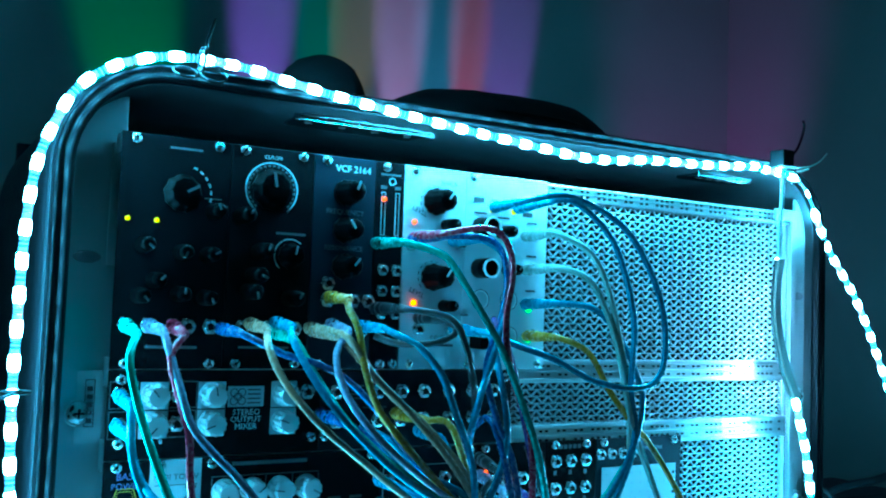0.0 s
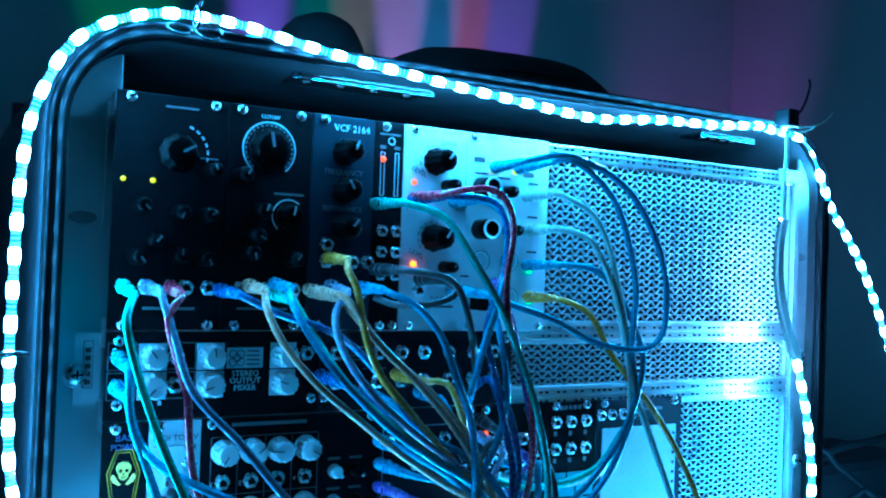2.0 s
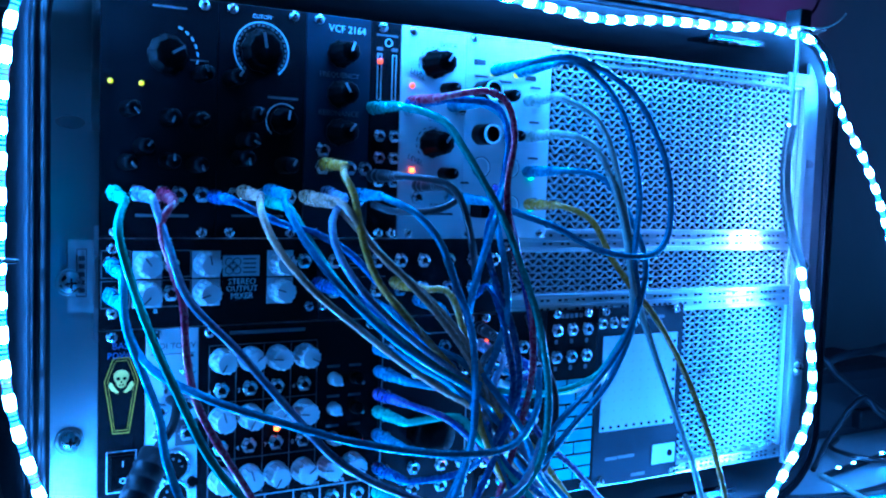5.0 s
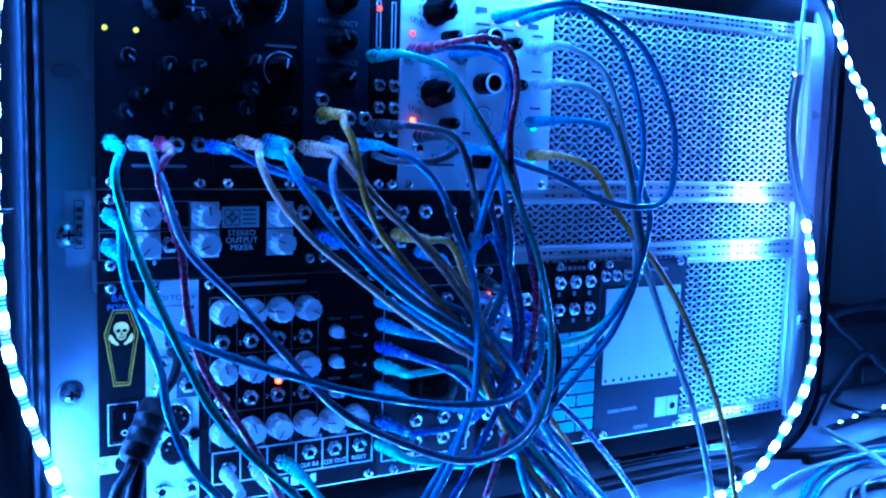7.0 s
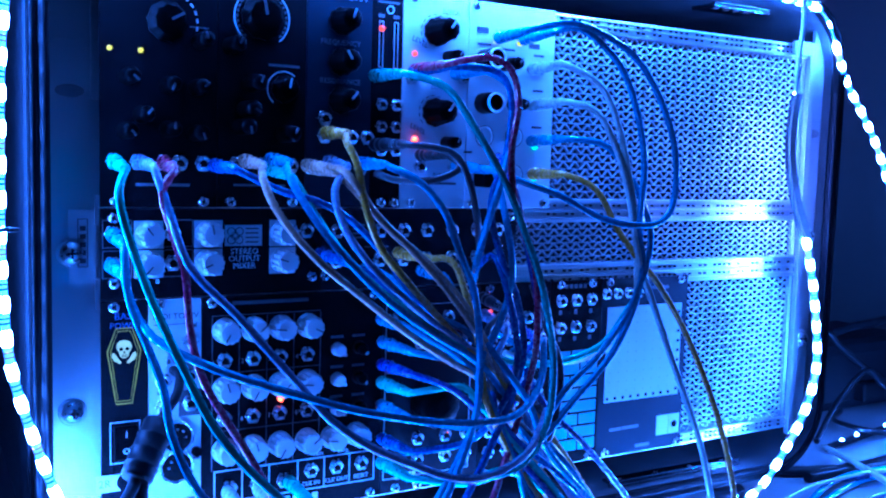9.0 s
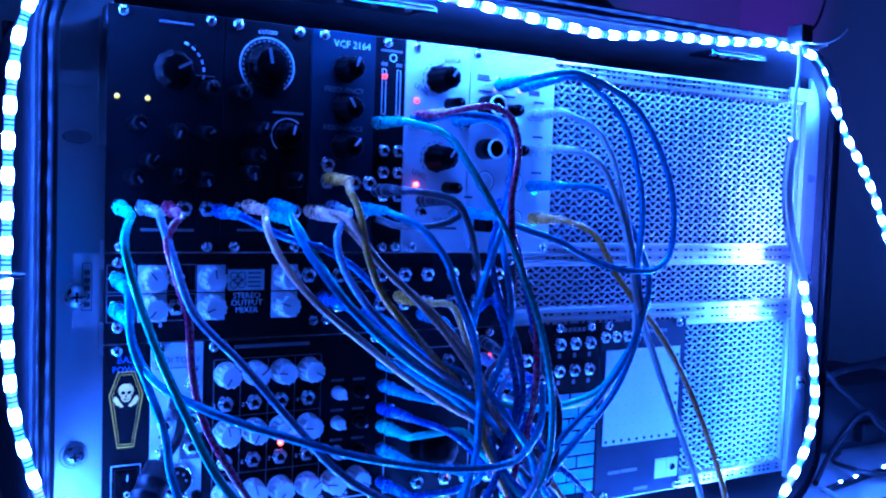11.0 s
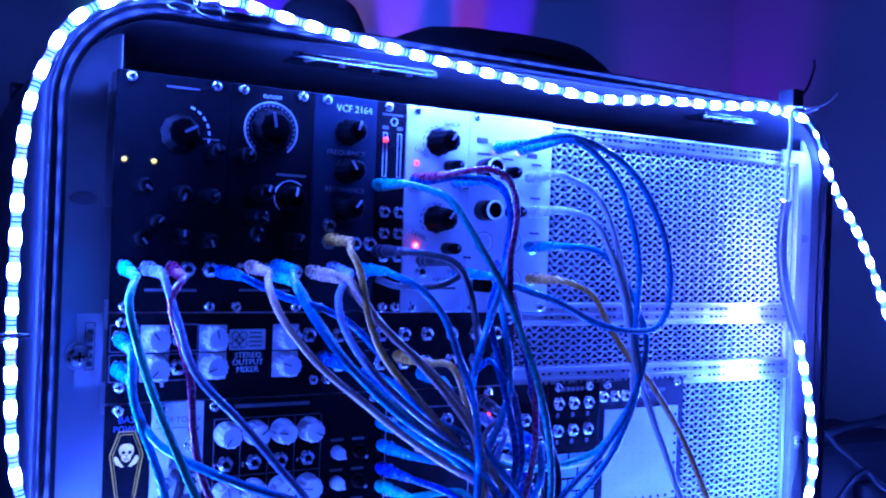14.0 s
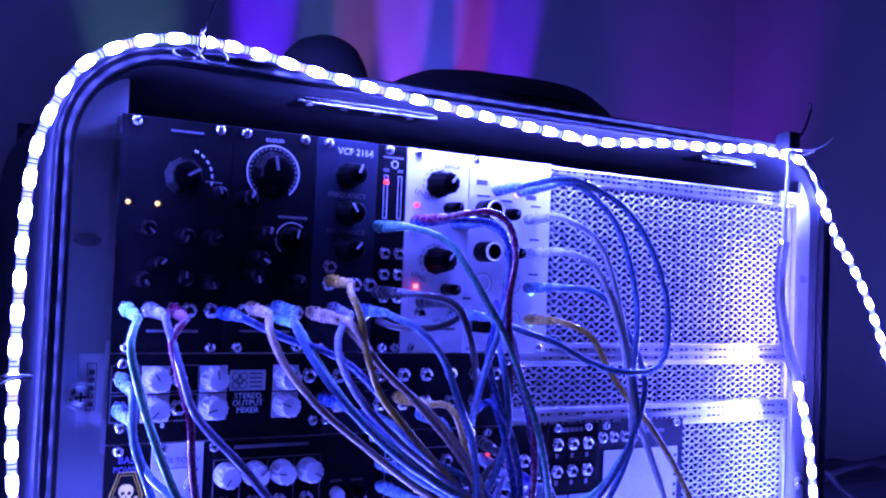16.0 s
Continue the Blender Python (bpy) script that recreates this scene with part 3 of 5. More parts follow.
piece("indicator", DIM_LED, vca, (0.1805, 0, 0.3375), 0, "dim red indicator")
piece("indicator", RED_LED, vca, (0.1818, 0, 0.2862), 0, "lit red indicator")
line_print(0.1790, 0.2120, 0.2590, 0.2605, INK_DARK, vca)
lettering("OUT", 0.1960, 0.3180, 0.0036, INK_DARK, vca)
lettering("INPUT", 0.2000, 0.2650, 0.0036, INK_DARK, vca)
for x, z in ((0.1790, 0.3230), (0.1860, 0.2700), (0.2100, 0.2700)):
    piece("jack", JACK, vca, (x, 0, z))

func = module("function_module", 43, 56, "top", SILVER_PANEL, "silver synthesizer module with black pillar knobs and patched jacks", ((44.0, "t"), (44.0, "b"), (54.9, "b")))
for x, z in ((0.2300, 0.3375), (0.2300, 0.3105), (0.2320, 0.2900), (0.2545, 0.2905), (0.2555, 0.2660)):
    if x < 0.231:
        piece("pillar_knob", PILLAR, func, (x, 0, z))
    else:
        arc_print(x, z, 0.0062, 0, 360, 0.0007, INK_BRIGHT, func)
        arc_print(x, z, 0.0068, 0, 360, 0.0005, INK_DARK, func)
bm = bmesh.new()
box(bm, 0.2245, 0.2370, -0.0140, 0.0, 0.2580, 0.2690, 0.0008)
part("button", bm, KNOB_BLACK, func)
piece("trimmer", TRIMMER, func, (0.2455, 0, 0.3355), 40, "", 1.3)
piece("trimmer", TRIMMER, func, (0.2515, 0, 0.3105), 40, "", 1.2)
for x, z in ((0.2400, 0.3530), (0.2580, 0.3535), (0.2730, 0.3350), (0.2730, 0.3120), (0.2725, 0.2880), (0.2730, 0.2675), (0.2150, 0.3255)):
    piece("jack", JACK, func, (x, 0, z))
for x, z, lit in ((0.2385, 0.3500, YELLOW_LED), (0.2565, 0.3503, YELLOW_LED), (0.2705, 0.2848, GREEN_LED), (0.2710, 0.2643, GREEN_LED)):
    piece("indicator", lit, func, (x, 0, z), 0, "small lit indicator beside a jack", 1.2)
for x, z in ((0.2285, 0.3560), (0.2680, 0.3490)):
    bm = bmesh.new()
    box(bm, x - 0.0042, x + 0.0042, -0.0003, 0.0, z - 0.0017, z + 0.0017)
    part("printed_tag", bm, INK_DARK, func)
for x, z, w in ((0.2300, 0.3465, 0.010), (0.2480, 0.3445, 0.010), (0.2720, 0.3425, 0.008), (0.2720, 0.3200, 0.008), (0.2720, 0.2965, 0.008), (0.2200, 0.2790, 0.006)):
    line_print(x - w / 2, x + w / 2, z, z + 0.0014, INK_DARK, func)

# ---- the low row of utility modules ----
mixer = module("output_mixer_module", 0, 24, "mid", BLACK_PANEL, "low black output mixer module with white fluted knobs", ((1.3, "b"), (23.0, "b"), (1.3, "t")))
for x in (0.0245, 0.0560, 0.0985):
    for z, turn in ((0.2305, -60), (0.2150, -160)):
        bm = bmesh.new()
        box(bm, x - 0.0075, x + 0.0080, -0.0003, 0.0002, z - 0.0076, z + 0.0072)
        part("knob_patch", bm, GREY_PANEL, mixer, "pale printed square")
        piece("knob", WHITE_KNOB, mixer, (x, -0.0002, z), turn + x * 900, "white fluted plastic knob", 0.92)
for x, z in ((0.0062, 0.2310), (0.0062, 0.2150), (0.0370, 0.2150), (0.0370, 0.2310), (0.1130, 0.2315)):
    piece("jack", JACK, mixer, (x, 0, z))
for x0, x1 in ((0.0010, 0.0160), (0.0320, 0.0480)):
    for z0 in (0.2075, 0.2235):
        outline_print(x0, x1, z0, z0 + 0.0148, 0.0005, INK_FAINT, mixer)
bm = bmesh.new()
box(bm, 0.0655, 0.0865, -0.0003, 0.0002, 0.2235, 0.2350, 0.0)
part("emblem_plate", bm, GREY_PANEL, mixer, "pale printed plate with line drawings")
for i in range(4):
    line_print(0.0770, 0.0845, 0.2252 + i * 0.0025, 0.2260 + i * 0.0025, INK_DARK, mixer, -0.0005, "emblem_line")
for x, z in ((0.0690, 0.2315), (0.0735, 0.2315), (0.0690, 0.2268), (0.0735, 0.2268), (0.07125, 0.2292)):
    arc_print(x, z, 0.0024, 0, 360, 0.0005, INK_DARK, mixer, 0, -0.0005, "emblem_ring")
for words, z in (("STEREO", 0.2203), ("OUTPUT", 0.2163), ("MIXER", 0.2123)):
    lettering(words, 0.0765, z, 0.0046, INK_WHITE, mixer)
lettering("B", 0.0290, 0.2055, 0.0036, INK_WHITE, mixer)

util = module("utility_module", 24, 51, "mid", SOFT_BLACK, "low black utility module half hidden behind cables", ((24.6, "b"), (50.0, "t"), (50.0, "b")))
for i in range(4):
    line_print(0.142, 0.150, 0.2265 + i * 0.0025, 0.2275 + i * 0.0025, INK_FAINT, util)
for x in (0.132, 0.160, 0.176, 0.192, 0.210, 0.228, 0.244):
    for z in (0.2310, 0.2135):
        piece("jack", JACK, util, (x, 0, z))
line_print(0.150, 0.166, 0.2210, 0.2218, INK_FAINT, util)

# ---- modules of the bottom row ----
power = module("power_module", 0, 4.8, "low", BLACK_PANEL, "black power module with a gold coffin and skull emblem", ((1.3, "t"), (1.3, "b")))
lettering("BASE", 0.0125, 0.1885 - 0.001, 0.0052, INK_VIOLET, power)
lettering("POWER", 0.0125, 0.1835 - 0.001, 0.0046, INK_VIOLET, power)


def coffin(grow, w, material):
    pts = [(-0.0042 - grow * 0.6, 0.0205 + grow), (0.0042 + grow * 0.6, 0.0205 + grow), (0.0088 + grow, 0.0080), (0.0042 + grow * 0.6, -0.0205 - grow), (-0.0042 - grow * 0.6, -0.0205 - grow), (-0.0088 - grow, 0.0080)]
    bm = bmesh.new()
    k = 1 - w / 0.010
    outer = [bm.verts.new((0.0118 + x, -0.0003, 0.1610 + z)) for x, z in pts]
    inner = [bm.verts.new((0.0118 + x * k, -0.0003, 0.1610 + z * (1 - w / 0.021))) for x, z in pts]
    for i in range(6):
        j = (i + 1) % 6
        bm.faces.new((outer[i], outer[j], inner[j], inner[i]))
    part("coffin_outline", bm, material, power, "gold printed coffin outline")


coffin(0.0, 0.0006, INK_GOLD)
coffin(-0.0016, 0.0004, INK_GOLD)
bm = bmesh.new()
cx, cz = 0.0118, 0.1690
skull_half = ((0.0, 0.0058), (0.0022, 0.0054), (0.0036, 0.0040), (0.0039, 0.0020), (0.0033, 0.0002), (0.0026, -0.0006), (0.0022, -0.0026), (0.0012, -0.0036), (0.0, -0.0038))
wing_half = ((0.0012, -0.0062), (0.0030, -0.0040), (0.0046, -0.0012), (0.0058, -0.0006), (0.0064, -0.0026), (0.0056, -0.0040), (0.0050, -0.0052), (0.0036, -0.0056), (0.0026, -0.0066))
shapes = [[(x, z) for x, z in skull_half] + [(-x, z) for x, z in skull_half[-2:0:-1]], list(wing_half), [(-x, z) for x, z in wing_half[::-1]]]
for outline in shapes:
    ring = [bm.verts.new((cx + x, -0.0004, cz + z)) for x, z in outline]
    bm.faces.new(ring)
    low = [bm.verts.new((v.co.x, 0.0, v.co.z)) for v in ring]
    for i in range(len(ring)):
        j = (i + 1) % len(ring)
        bm.faces.new((ring[i], ring[j], low[j], low[i]))
part("skull_print", bm, INK_BONE, power, "bone-coloured printed skull shape")
bm = bmesh.new()
for sx, sz, rx, rz in ((-0.0016, 0.0012, 0.0011, 0.0010), (0.0016, 0.0012, 0.0011, 0.0010), (0, -0.0006, 0.0005, 0.0007), (-0.0010, -0.0023, 0.0002, 0.0008), (-0.0003, -0.0023, 0.0002, 0.0008), (0.0004, -0.0023, 0.0002, 0.0008), (0.0011, -0.0023, 0.0002, 0.0008)):
    bm.faces.new([bm.verts.new((cx + sx + rx * math.cos(a * math.pi / 6), -0.0006, cz + sz + rz * math.sin(a * math.pi / 6))) for a in range(12)])
part("skull_hollows", bm, BLACK_AND_SHADE, power)
outline_print(0.0045, 0.0200, 0.1085, 0.1310, 0.0004, INK_WHITE, power)
bm = bmesh.new()
box(bm, 0.0062, 0.0186, -0.0030, 0.0, 0.1105, 0.1290, 0.0008)
rocker = part("rocker_switch", bm, KNOB_BLACK, power, "black rocker switch")
lettering("I", 0.0124, 0.1245, 0.0046, INK_WHITE, rocker, -0.0033)
lettering("O", 0.0124, 0.1155, 0.0046, INK_WHITE, rocker, -0.0033)
bm = bmesh.new()
box(bm, -0.003, 0.013, -0.0012, -0.0004, 0.094, 0.103)
part("tape_label", bm, PAPER, power, "pale tape label with handwriting")
lettering("2R", 0.0015, 0.0985, 0.006, INK_DARK, power, -0.0014)

bm = bmesh.new()
lathe(bm, [(0.0050, 0.0), (0.0050, -0.0030), (0.0030, -0.0032)], 18)
bmesh.ops.translate(bm, verts=bm.verts, vec=(0.0125, 0, 0.0985))
part("power_socket", bm, BLACK_AND_SHADE, power)

midi = module("midi_module", 4.8, 10.4, "low", GREY_PANEL, "pale grey MIDI converter module with round sockets", ((5.9, "t"), (9.2, "b"), (5.9, "b")))
lettering("MIDI TO CV", 0.0388, 0.1860, 0.0046, INK_DARK, midi)
line_print(0.0270, 0.0505, 0.1815, 0.1819, INK_DARK, midi)
for z in (0.1190, 0.1030 - 0.0005):
    bm = bmesh.new()
    lathe(bm, [(0.0094, 0.0), (0.0094, -0.0010), (0.0084, -0.0012), (0.0082, -0.0004)], 28)
    bmesh.ops.translate(bm, verts=bm.verts, vec=(0.0395, 0, z))
    din = part("din_socket", bm, STEEL, midi, "round five-pin socket")
    bm = bmesh.new()
    lathe(bm, [(0.0080, -0.0003), (0.0078, -0.0008)], 24)
    bmesh.ops.translate(bm, verts=bm.verts, vec=(0.0395, 0, z))
    part("socket_face", bm, BLACK_AND_SHADE, din)
    for k in range(5):
        bm = bmesh.new()
        lathe(bm, [(0.0007, -0.0005), (0.0006, -0.0016)], 8)
        bmesh.ops.translate(bm, verts=bm.verts, vec=(0.0395 + 0.0046 * math.cos(radians(k * 45)), 0, z + 0.0046 * math.sin(radians(k * 45))))
        part("pin", bm, STEEL, din)
for x, z in ((0.0320, 0.1510), (0.0320, 0.1370), (0.0465, 0.1530), (0.0465, 0.1375), (0.0320, 0.0795), (0.0480, 0.0800), (0.0465, 0.1720)):
    piece("jack", JACK, midi, (x, 0, z))
bm = bmesh.new()
box(bm, 0.0405, 0.0525, -0.0003, 0.0, 0.1305, 0.1450)
part("dark_patch", bm, INK_DARK, midi)
bm = bmesh.new()
lathe(bm, [(0.0028, 0.0), (0.0026, -0.003)], 14)
bmesh.ops.translate(bm, verts=bm.verts, vec=(0.0500, 0, 0.1100))
part("push_button", bm, KNOB_BLACK, midi)
for x, z, w in ((0.0330, 0.1690, 0.006), (0.0470, 0.1795, 0.006), (0.0320, 0.1435, 0.006), (0.0320, 0.1285, 0.006), (0.0500, 0.1055, 0.004)):
    line_print(x - w / 2, x + w / 2, z, z + 0.0016, INK_DARK, midi)
bm = bmesh.new()
box(bm, 0.0335, 0.0350, -0.004, 0, 0.1590, 0.1680, 0.0004)
part("slide_lever", bm, STEEL, midi)
lettering("GATE\nOUT", 0.0485, 0.0725, 0.0026, INK_DARK, midi)

seq = module("sequencer_module", 10.4, 32.2, "low", BLACK_PANEL, "black sequencer module with rows of white fluted knobs", ((11.5, "t"), (30.9, "b"), (11.5, "b"), (30.9, "t")))
KX = (0.0655, 0.0820, 0.0980, 0.1145)
for row, z in enumerate((0.1765, 0.1435, 0.1085)):
    for i, x in enumerate(KX + ((0.1305, 0.1460) if row == 2 else ())):
        piece("knob", WHITE_KNOB, seq, (x, 0, z), -150 + 67 * ((i * 3 + row * 2) % 5), "white fluted plastic knob", 0.92)
for row, z in enumerate((0.1595, 0.1265)):
    for i, x in enumerate(KX):
        piece("jack", JACK, seq, (x, 0, z))
        lettering(str(i + 1 + 4 * row), x - 0.0062, z - 0.001, 0.0036, INK_WHITE, seq)
piece("indicator", RED_LED, seq, (0.0985, 0, 0.1345), 0, "lit red indicator")
for x in (0.1180, 0.1340, 0.1505):
    piece("jack", JACK, seq, (x, 0, 0.0895))
for x in (0.0690, 0.0850, 0.1010):
    piece("jack", JACK, seq, (x, 0, 0.0860))
for words, x in (("CLK IN", 0.1180), ("CLK OUT", 0.1345), ("RESET", 0.1505)):
    lettering(words, x, 0.0815, 0.0036, INK_WHITE, seq)
for words, x in (("RATE", 0.1225), ("RATE", 0.1385)):
    lettering(words, x, 0.0985, 0.0028, INK_WHITE, seq)
for z in (0.1845, 0.1520, 0.1190):
    line_print(0.0585, 0.1225, z, z + 0.0005, INK_FAINT, seq)
for x in (0.0585, 0.0738, 0.0900, 0.1062, 0.1225):
    line_print(x, x + 0.0005, 0.0970, 0.1840, INK_FAINT, seq)
for x in (0.0600, 0.0760, 0.0920, 0.1095, 0.1262, 0.1425, 0.1588):
    line_print(x, x + 0.0006, 0.0785, 0.0960, INK_WHITE, seq)
line_print(0.0600, 0.1594, 0.0960, 0.0966, INK_WHITE, seq)
line_print(0.0600, 0.1594, 0.0778, 0.0784, INK_WHITE, seq)
bm = bmesh.new()
box(bm, 0.092, 0.105, -0.0003, 0, 0.0695, 0.0760)
part("badge", bm, GREY_PANEL, seq, "pale printed badge")
for i, w in enumerate((0.007, 0.004, 0.005)):
    line_print(0.107 + i * 0.006, 0.107 + i * 0.006 + w * 0.7, 0.0705, 0.0755, INK_WHITE, seq)
line_print(0.070, 0.115, 0.1905, 0.1925, INK_FAINT, seq)
for x in (0.1335, 0.1475):
    for z in (0.1610, 0.1430, 0.1250):
        bm = bmesh.new()
        lathe(bm, [(0.0040, 0.0), (0.0036, -0.0060), (0.0026, -0.0068)], 16)
        bmesh.ops.translate(bm, verts=bm.verts, vec=(x, 0, z))
        part("push_button", bm, KNOB_WHITE if x < 0.14 else KNOB_BLACK, seq)
        line_print(x - 0.004, x + 0.004, z + 0.0065, z + 0.0080, INK_FAINT, seq)
        piece("indicator", DIM_LED if (x > 0.14 and z < 0.13) else led_mesh(INK_WHITE), seq, (x + 0.0055, 0, z - 0.004), 0, "", 0.7)

patch = module("patch_module", 32.2, 46, "low", SOFT_BLACK, "black synthesizer module with a column of patched jacks", ((34.3, "b"), (37.3, "b"), (33.6, "t"), (44.8, "t")))
outline_print(0.1655, 0.2270, 0.0760, 0.1850, 0.0005, INK_WHITE, patch)
for x in (0.1690, 0.1890, 0.2090, 0.2240):
    for z in (0.1760, 0.1610, 0.1470, 0.1355, 0.1210, 0.1000, 0.0865):
        if x < 0.17 or (z > 0.15 or z < 0.11):
            piece("jack", JACK, patch, (x, 0, z))
for x, z in ((0.2060, 0.1500), (0.2100, 0.1010), (0.1960, 0.1350)):
    piece("indicator", RED_LED, patch, (x, 0, z), 0, "lit red indicator")
for i, x in enumerate((0.1740, 0.1770, 0.1800, 0.1830, 0.1860)):
    line_print(x, x + 0.0022, 0.0755, 0.0790, INK_WHITE, patch, -0.0006, "print_bar")
bm = bmesh.new()
lathe(bm, [(0.0150, -0.0006), (0.0145, -0.0110), (0.0120, -0.0150), (0.004, -0.0155)], 32, 0, 0.05, True, 16)
bmesh.ops.translate(bm, verts=bm.verts, vec=(0.1985, 0, 0.1220))
part("large_knob", bm, KNOB_BLACK, patch, "large black knob")

dly = module("effect_module", 46, 57, "low", BLACK_PANEL, "black synthesizer module mostly hidden by a cable bundle", ((47.2, "t"), (55.8, "b"), (47.2, "b")))
arc_print(0.2700, 0.1220, 0.0110, -150, 150, 0.0030, INK_WHITE, dly, 18)
pointer_knob(dly, 0.2700, 0.1220, 30, 1.0)
for x in (0.2420, 0.2560, 0.2700, 0.2820):
    for z in (0.1720, 0.1580, 0.0980, 0.0840):
        piece("jack", JACK, dly, (x, 0, z))
piece("indicator", RED_LED, dly, (0.2400, 0, 0.1825), 0, "lit red indicator", 0.8)
piece("indicator", DIM_LED, dly, (0.2405, 0, 0.1775), 0, "dim red indicator", 0.8)

keys = module("keyboard_module", 57, 65.6, "low", BLACK_PANEL, "black touch keyboard module with pale key plates", ((58.5, "t"), (63.8, "t"), (64.2, "b"), (58.5, "b")))
for x in (0.2975, 0.3105, 0.3235):
    for z in (0.1820, 0.1635):
        piece("jack", JACK, keys, (x, 0, z - 0.0005))
        line_print(x - 0.0012, x + 0.0012, z - 0.0100, z - 0.0070, INK_FAINT, keys)
for i in range(5):
    line_print(0.3005 + i * 0.004, 0.3033 + i * 0.004, 0.1898, 0.1925, INK_FAINT, keys, -0.0003, "print_bar")
KEY = mat("key_plate", (0.16, 0.24, 0.26), 0.35, 0.3, 0.15, 40)
for i in range(8):
    z = 0.0760 + i * 0.0090
    cut = 0.3160 if i % 2 == 0 else 0.3080
    for x0, x1 in ((0.2930, cut - 0.0008), (cut + 0.0008, 0.3310)):
        bm = bmesh.new()
        box(bm, x0, x1, -0.0005, 0.0, z, z + 0.0074)
        part("key_plate", bm, KEY, keys)

touch = module("touch_module", 65.6, 81.6, "low", BLUE_PANEL, "dark blue touch module with a pale dotted plate", ((66.9, "t"), (80.1, "t"), (67.2, "b"), (80.8, "b")))
bm = bmesh.new()
box(bm, 0.3385, 0.4085, -0.0008, 0.0, 0.1065, 0.1750, 0.0003)
plate = part("touch_plate", bm, GREY_PANEL, touch, "pale touch plate with a grid of dots")
DOT = mat("grey_dot", (0.25, 0.26, 0.28), 0.5)
bm = bmesh.new()
for i in range(9):
    for j in range(9):
        cxx, czz = 0.3425 + i * 0.0078, 0.1140 + j * 0.0070
        if i == 8:
            continue
        ring = [bm.verts.new((cxx + 0.0006 * math.cos(k), -0.0010, czz + 0.0006 * math.sin(k))) for k in (0, 1.05, 2.1, 3.14, 4.19, 5.24)]
        bm.faces.new(ring)
part("dots", bm, DOT, plate)
for k in range(18):
    bm = bmesh.new()
    xx, zz = (0.3410 + k * 0.0072, 0.1092) if k < 9 else (0.4060, 0.1110 + (k - 9) * 0.0072)
    lathe(bm, [(0.0013, -0.0006), (0.0012, -0.0012)], 8)
    bmesh.ops.translate(bm, verts=bm.verts, vec=(xx, 0, zz))
    part("pad_hole", bm, BLACK_AND_SHADE, plate)
for x in (0.3370, 0.3470, 0.3570, 0.3660):
    piece("jack", JACK, touch, (x, 0, 0.1850 - 0.0005), 0, "", 0.9)
for x0, x1 in ((0.3895, 0.4005), (0.4012, 0.4115)):
    bm = bmesh.new()
    box(bm, x0, x1, -0.0006, 0.0, 0.0770, 0.0915)
    part("square_pad", bm, GREY_PANEL, touch)
bm = bmesh.new()
lathe(bm, [(0.0026, -0.0004), (0.0025, -0.0012)], 14)
bmesh.ops.translate(bm, verts=bm.verts, vec=(0.4063, 0, 0.0842))
part("pad_socket", bm, BLACK_AND_SHADE, touch)
for x0, x1, z in ((0.3450, 0.3560, 0.0850), (0.3570, 0.3720, 0.0852), (0.3700, 0.3830, 0.0705), (0.3720, 0.3950, 0.1862)):
    line_print(x0, x1, z, z + 0.0022, INK_FAINT, touch)


# ---- patch cables ----
def plug_meshes(colour):
    bm = bmesh.new()
    lathe(bm, [(0.0026, -0.0030), (0.0037, -0.0035), (0.0039, -0.0045), (0.0039, -0.0075), (0.0034, -0.0079), (0.0034, -0.0088), (0.0038, -0.0092), (0.0038, -0.0130), (0.0034, -0.0134), (0.0034, -0.0140), (0.0037, -0.0144), (0.0036, -0.0180), (0.0032, -0.0235), (0.0027, -0.0270)], 20)
    for k in range(4):
        y = -0.0268 - k * 0.0028
        r = 0.0030 - k * 0.00015
        lathe(bm, [(r - 0.0006, y), (r, y - 0.0004), (r, y - 0.0015), (r - 0.0006, y - 0.0020)], 14)
    sleeve = mesh_of("sleeve", bm, CABLE_MATS[colour])
    bm = bmesh.new()
    lathe(bm, [(0.0017, 0.0005), (0.0017, -0.0030), (0.0028, -0.0033), (0.0028, -0.0042)], 14)
    return sleeve, mesh_of("tip", bm, STEEL)


PLUGS = {c: plug_meshes(c) for c in CABLE_MATS}
COLOUR_WORDS = {"mint": "mint green", "sky": "sky blue", "teal": "teal", "blue": "dark blue", "violet": "violet", "lavender": "pale lavender", "white": "white", "pink": "pink", "red": "dark red", "orange": "orange", "black": "black"}


def patch_cable(colour, jack, run, end=None):
    """A cable from a jack (x, z) through the places of run, to a second jack if there is one."""
    root = empty("patch_cable", (jack[0], 0, jack[1]), COLOUR_WORDS[colour] + " patch cable plugged into a module, hanging loosely", "cable", "patch cables")
    ends = [jack] + ([end] if end else [])
    for i, (x, z) in enumerate(ends):
        # a plug leans the way its cable pulls
        first = Vector(run[0] if i == 0 else run[-1])
        lean = (first - Vector((x, 0, z))).normalized()
        lean = (Vector((0, -1, 0)) * 2.2 + lean).normalized()
        q = Vector((0, -1, 0)).rotation_difference(lean)
        sleeve, tip = PLUGS[colour]
        s = new("plug", sleeve)
        s.parent = root
        s.location = Vector((x, 0, z)) - world_place(root)
        s.rotation_mode, s.rotation_quaternion = "QUATERNION", q
        t = new("tip", tip)
        t.parent = s
        tail = Vector((x, 0, z)) + lean * 0.034
        if i == 0:
            if len(run) > 3 and (Vector(run[0]) - tail).length < 0.016:
                run = run[1:]
            path = [tail - lean * 0.004, tail + lean * 0.004] + [Vector(p) for p in run]
        else:
            path += [tail + lean * 0.004, tail - lean * 0.004]
    bm = bmesh.new()
    tube(bm, smooth_path(path, 0.005), 0.0021, 10)
    part("cord", bm, CABLE_MATS[colour], root)
    return root


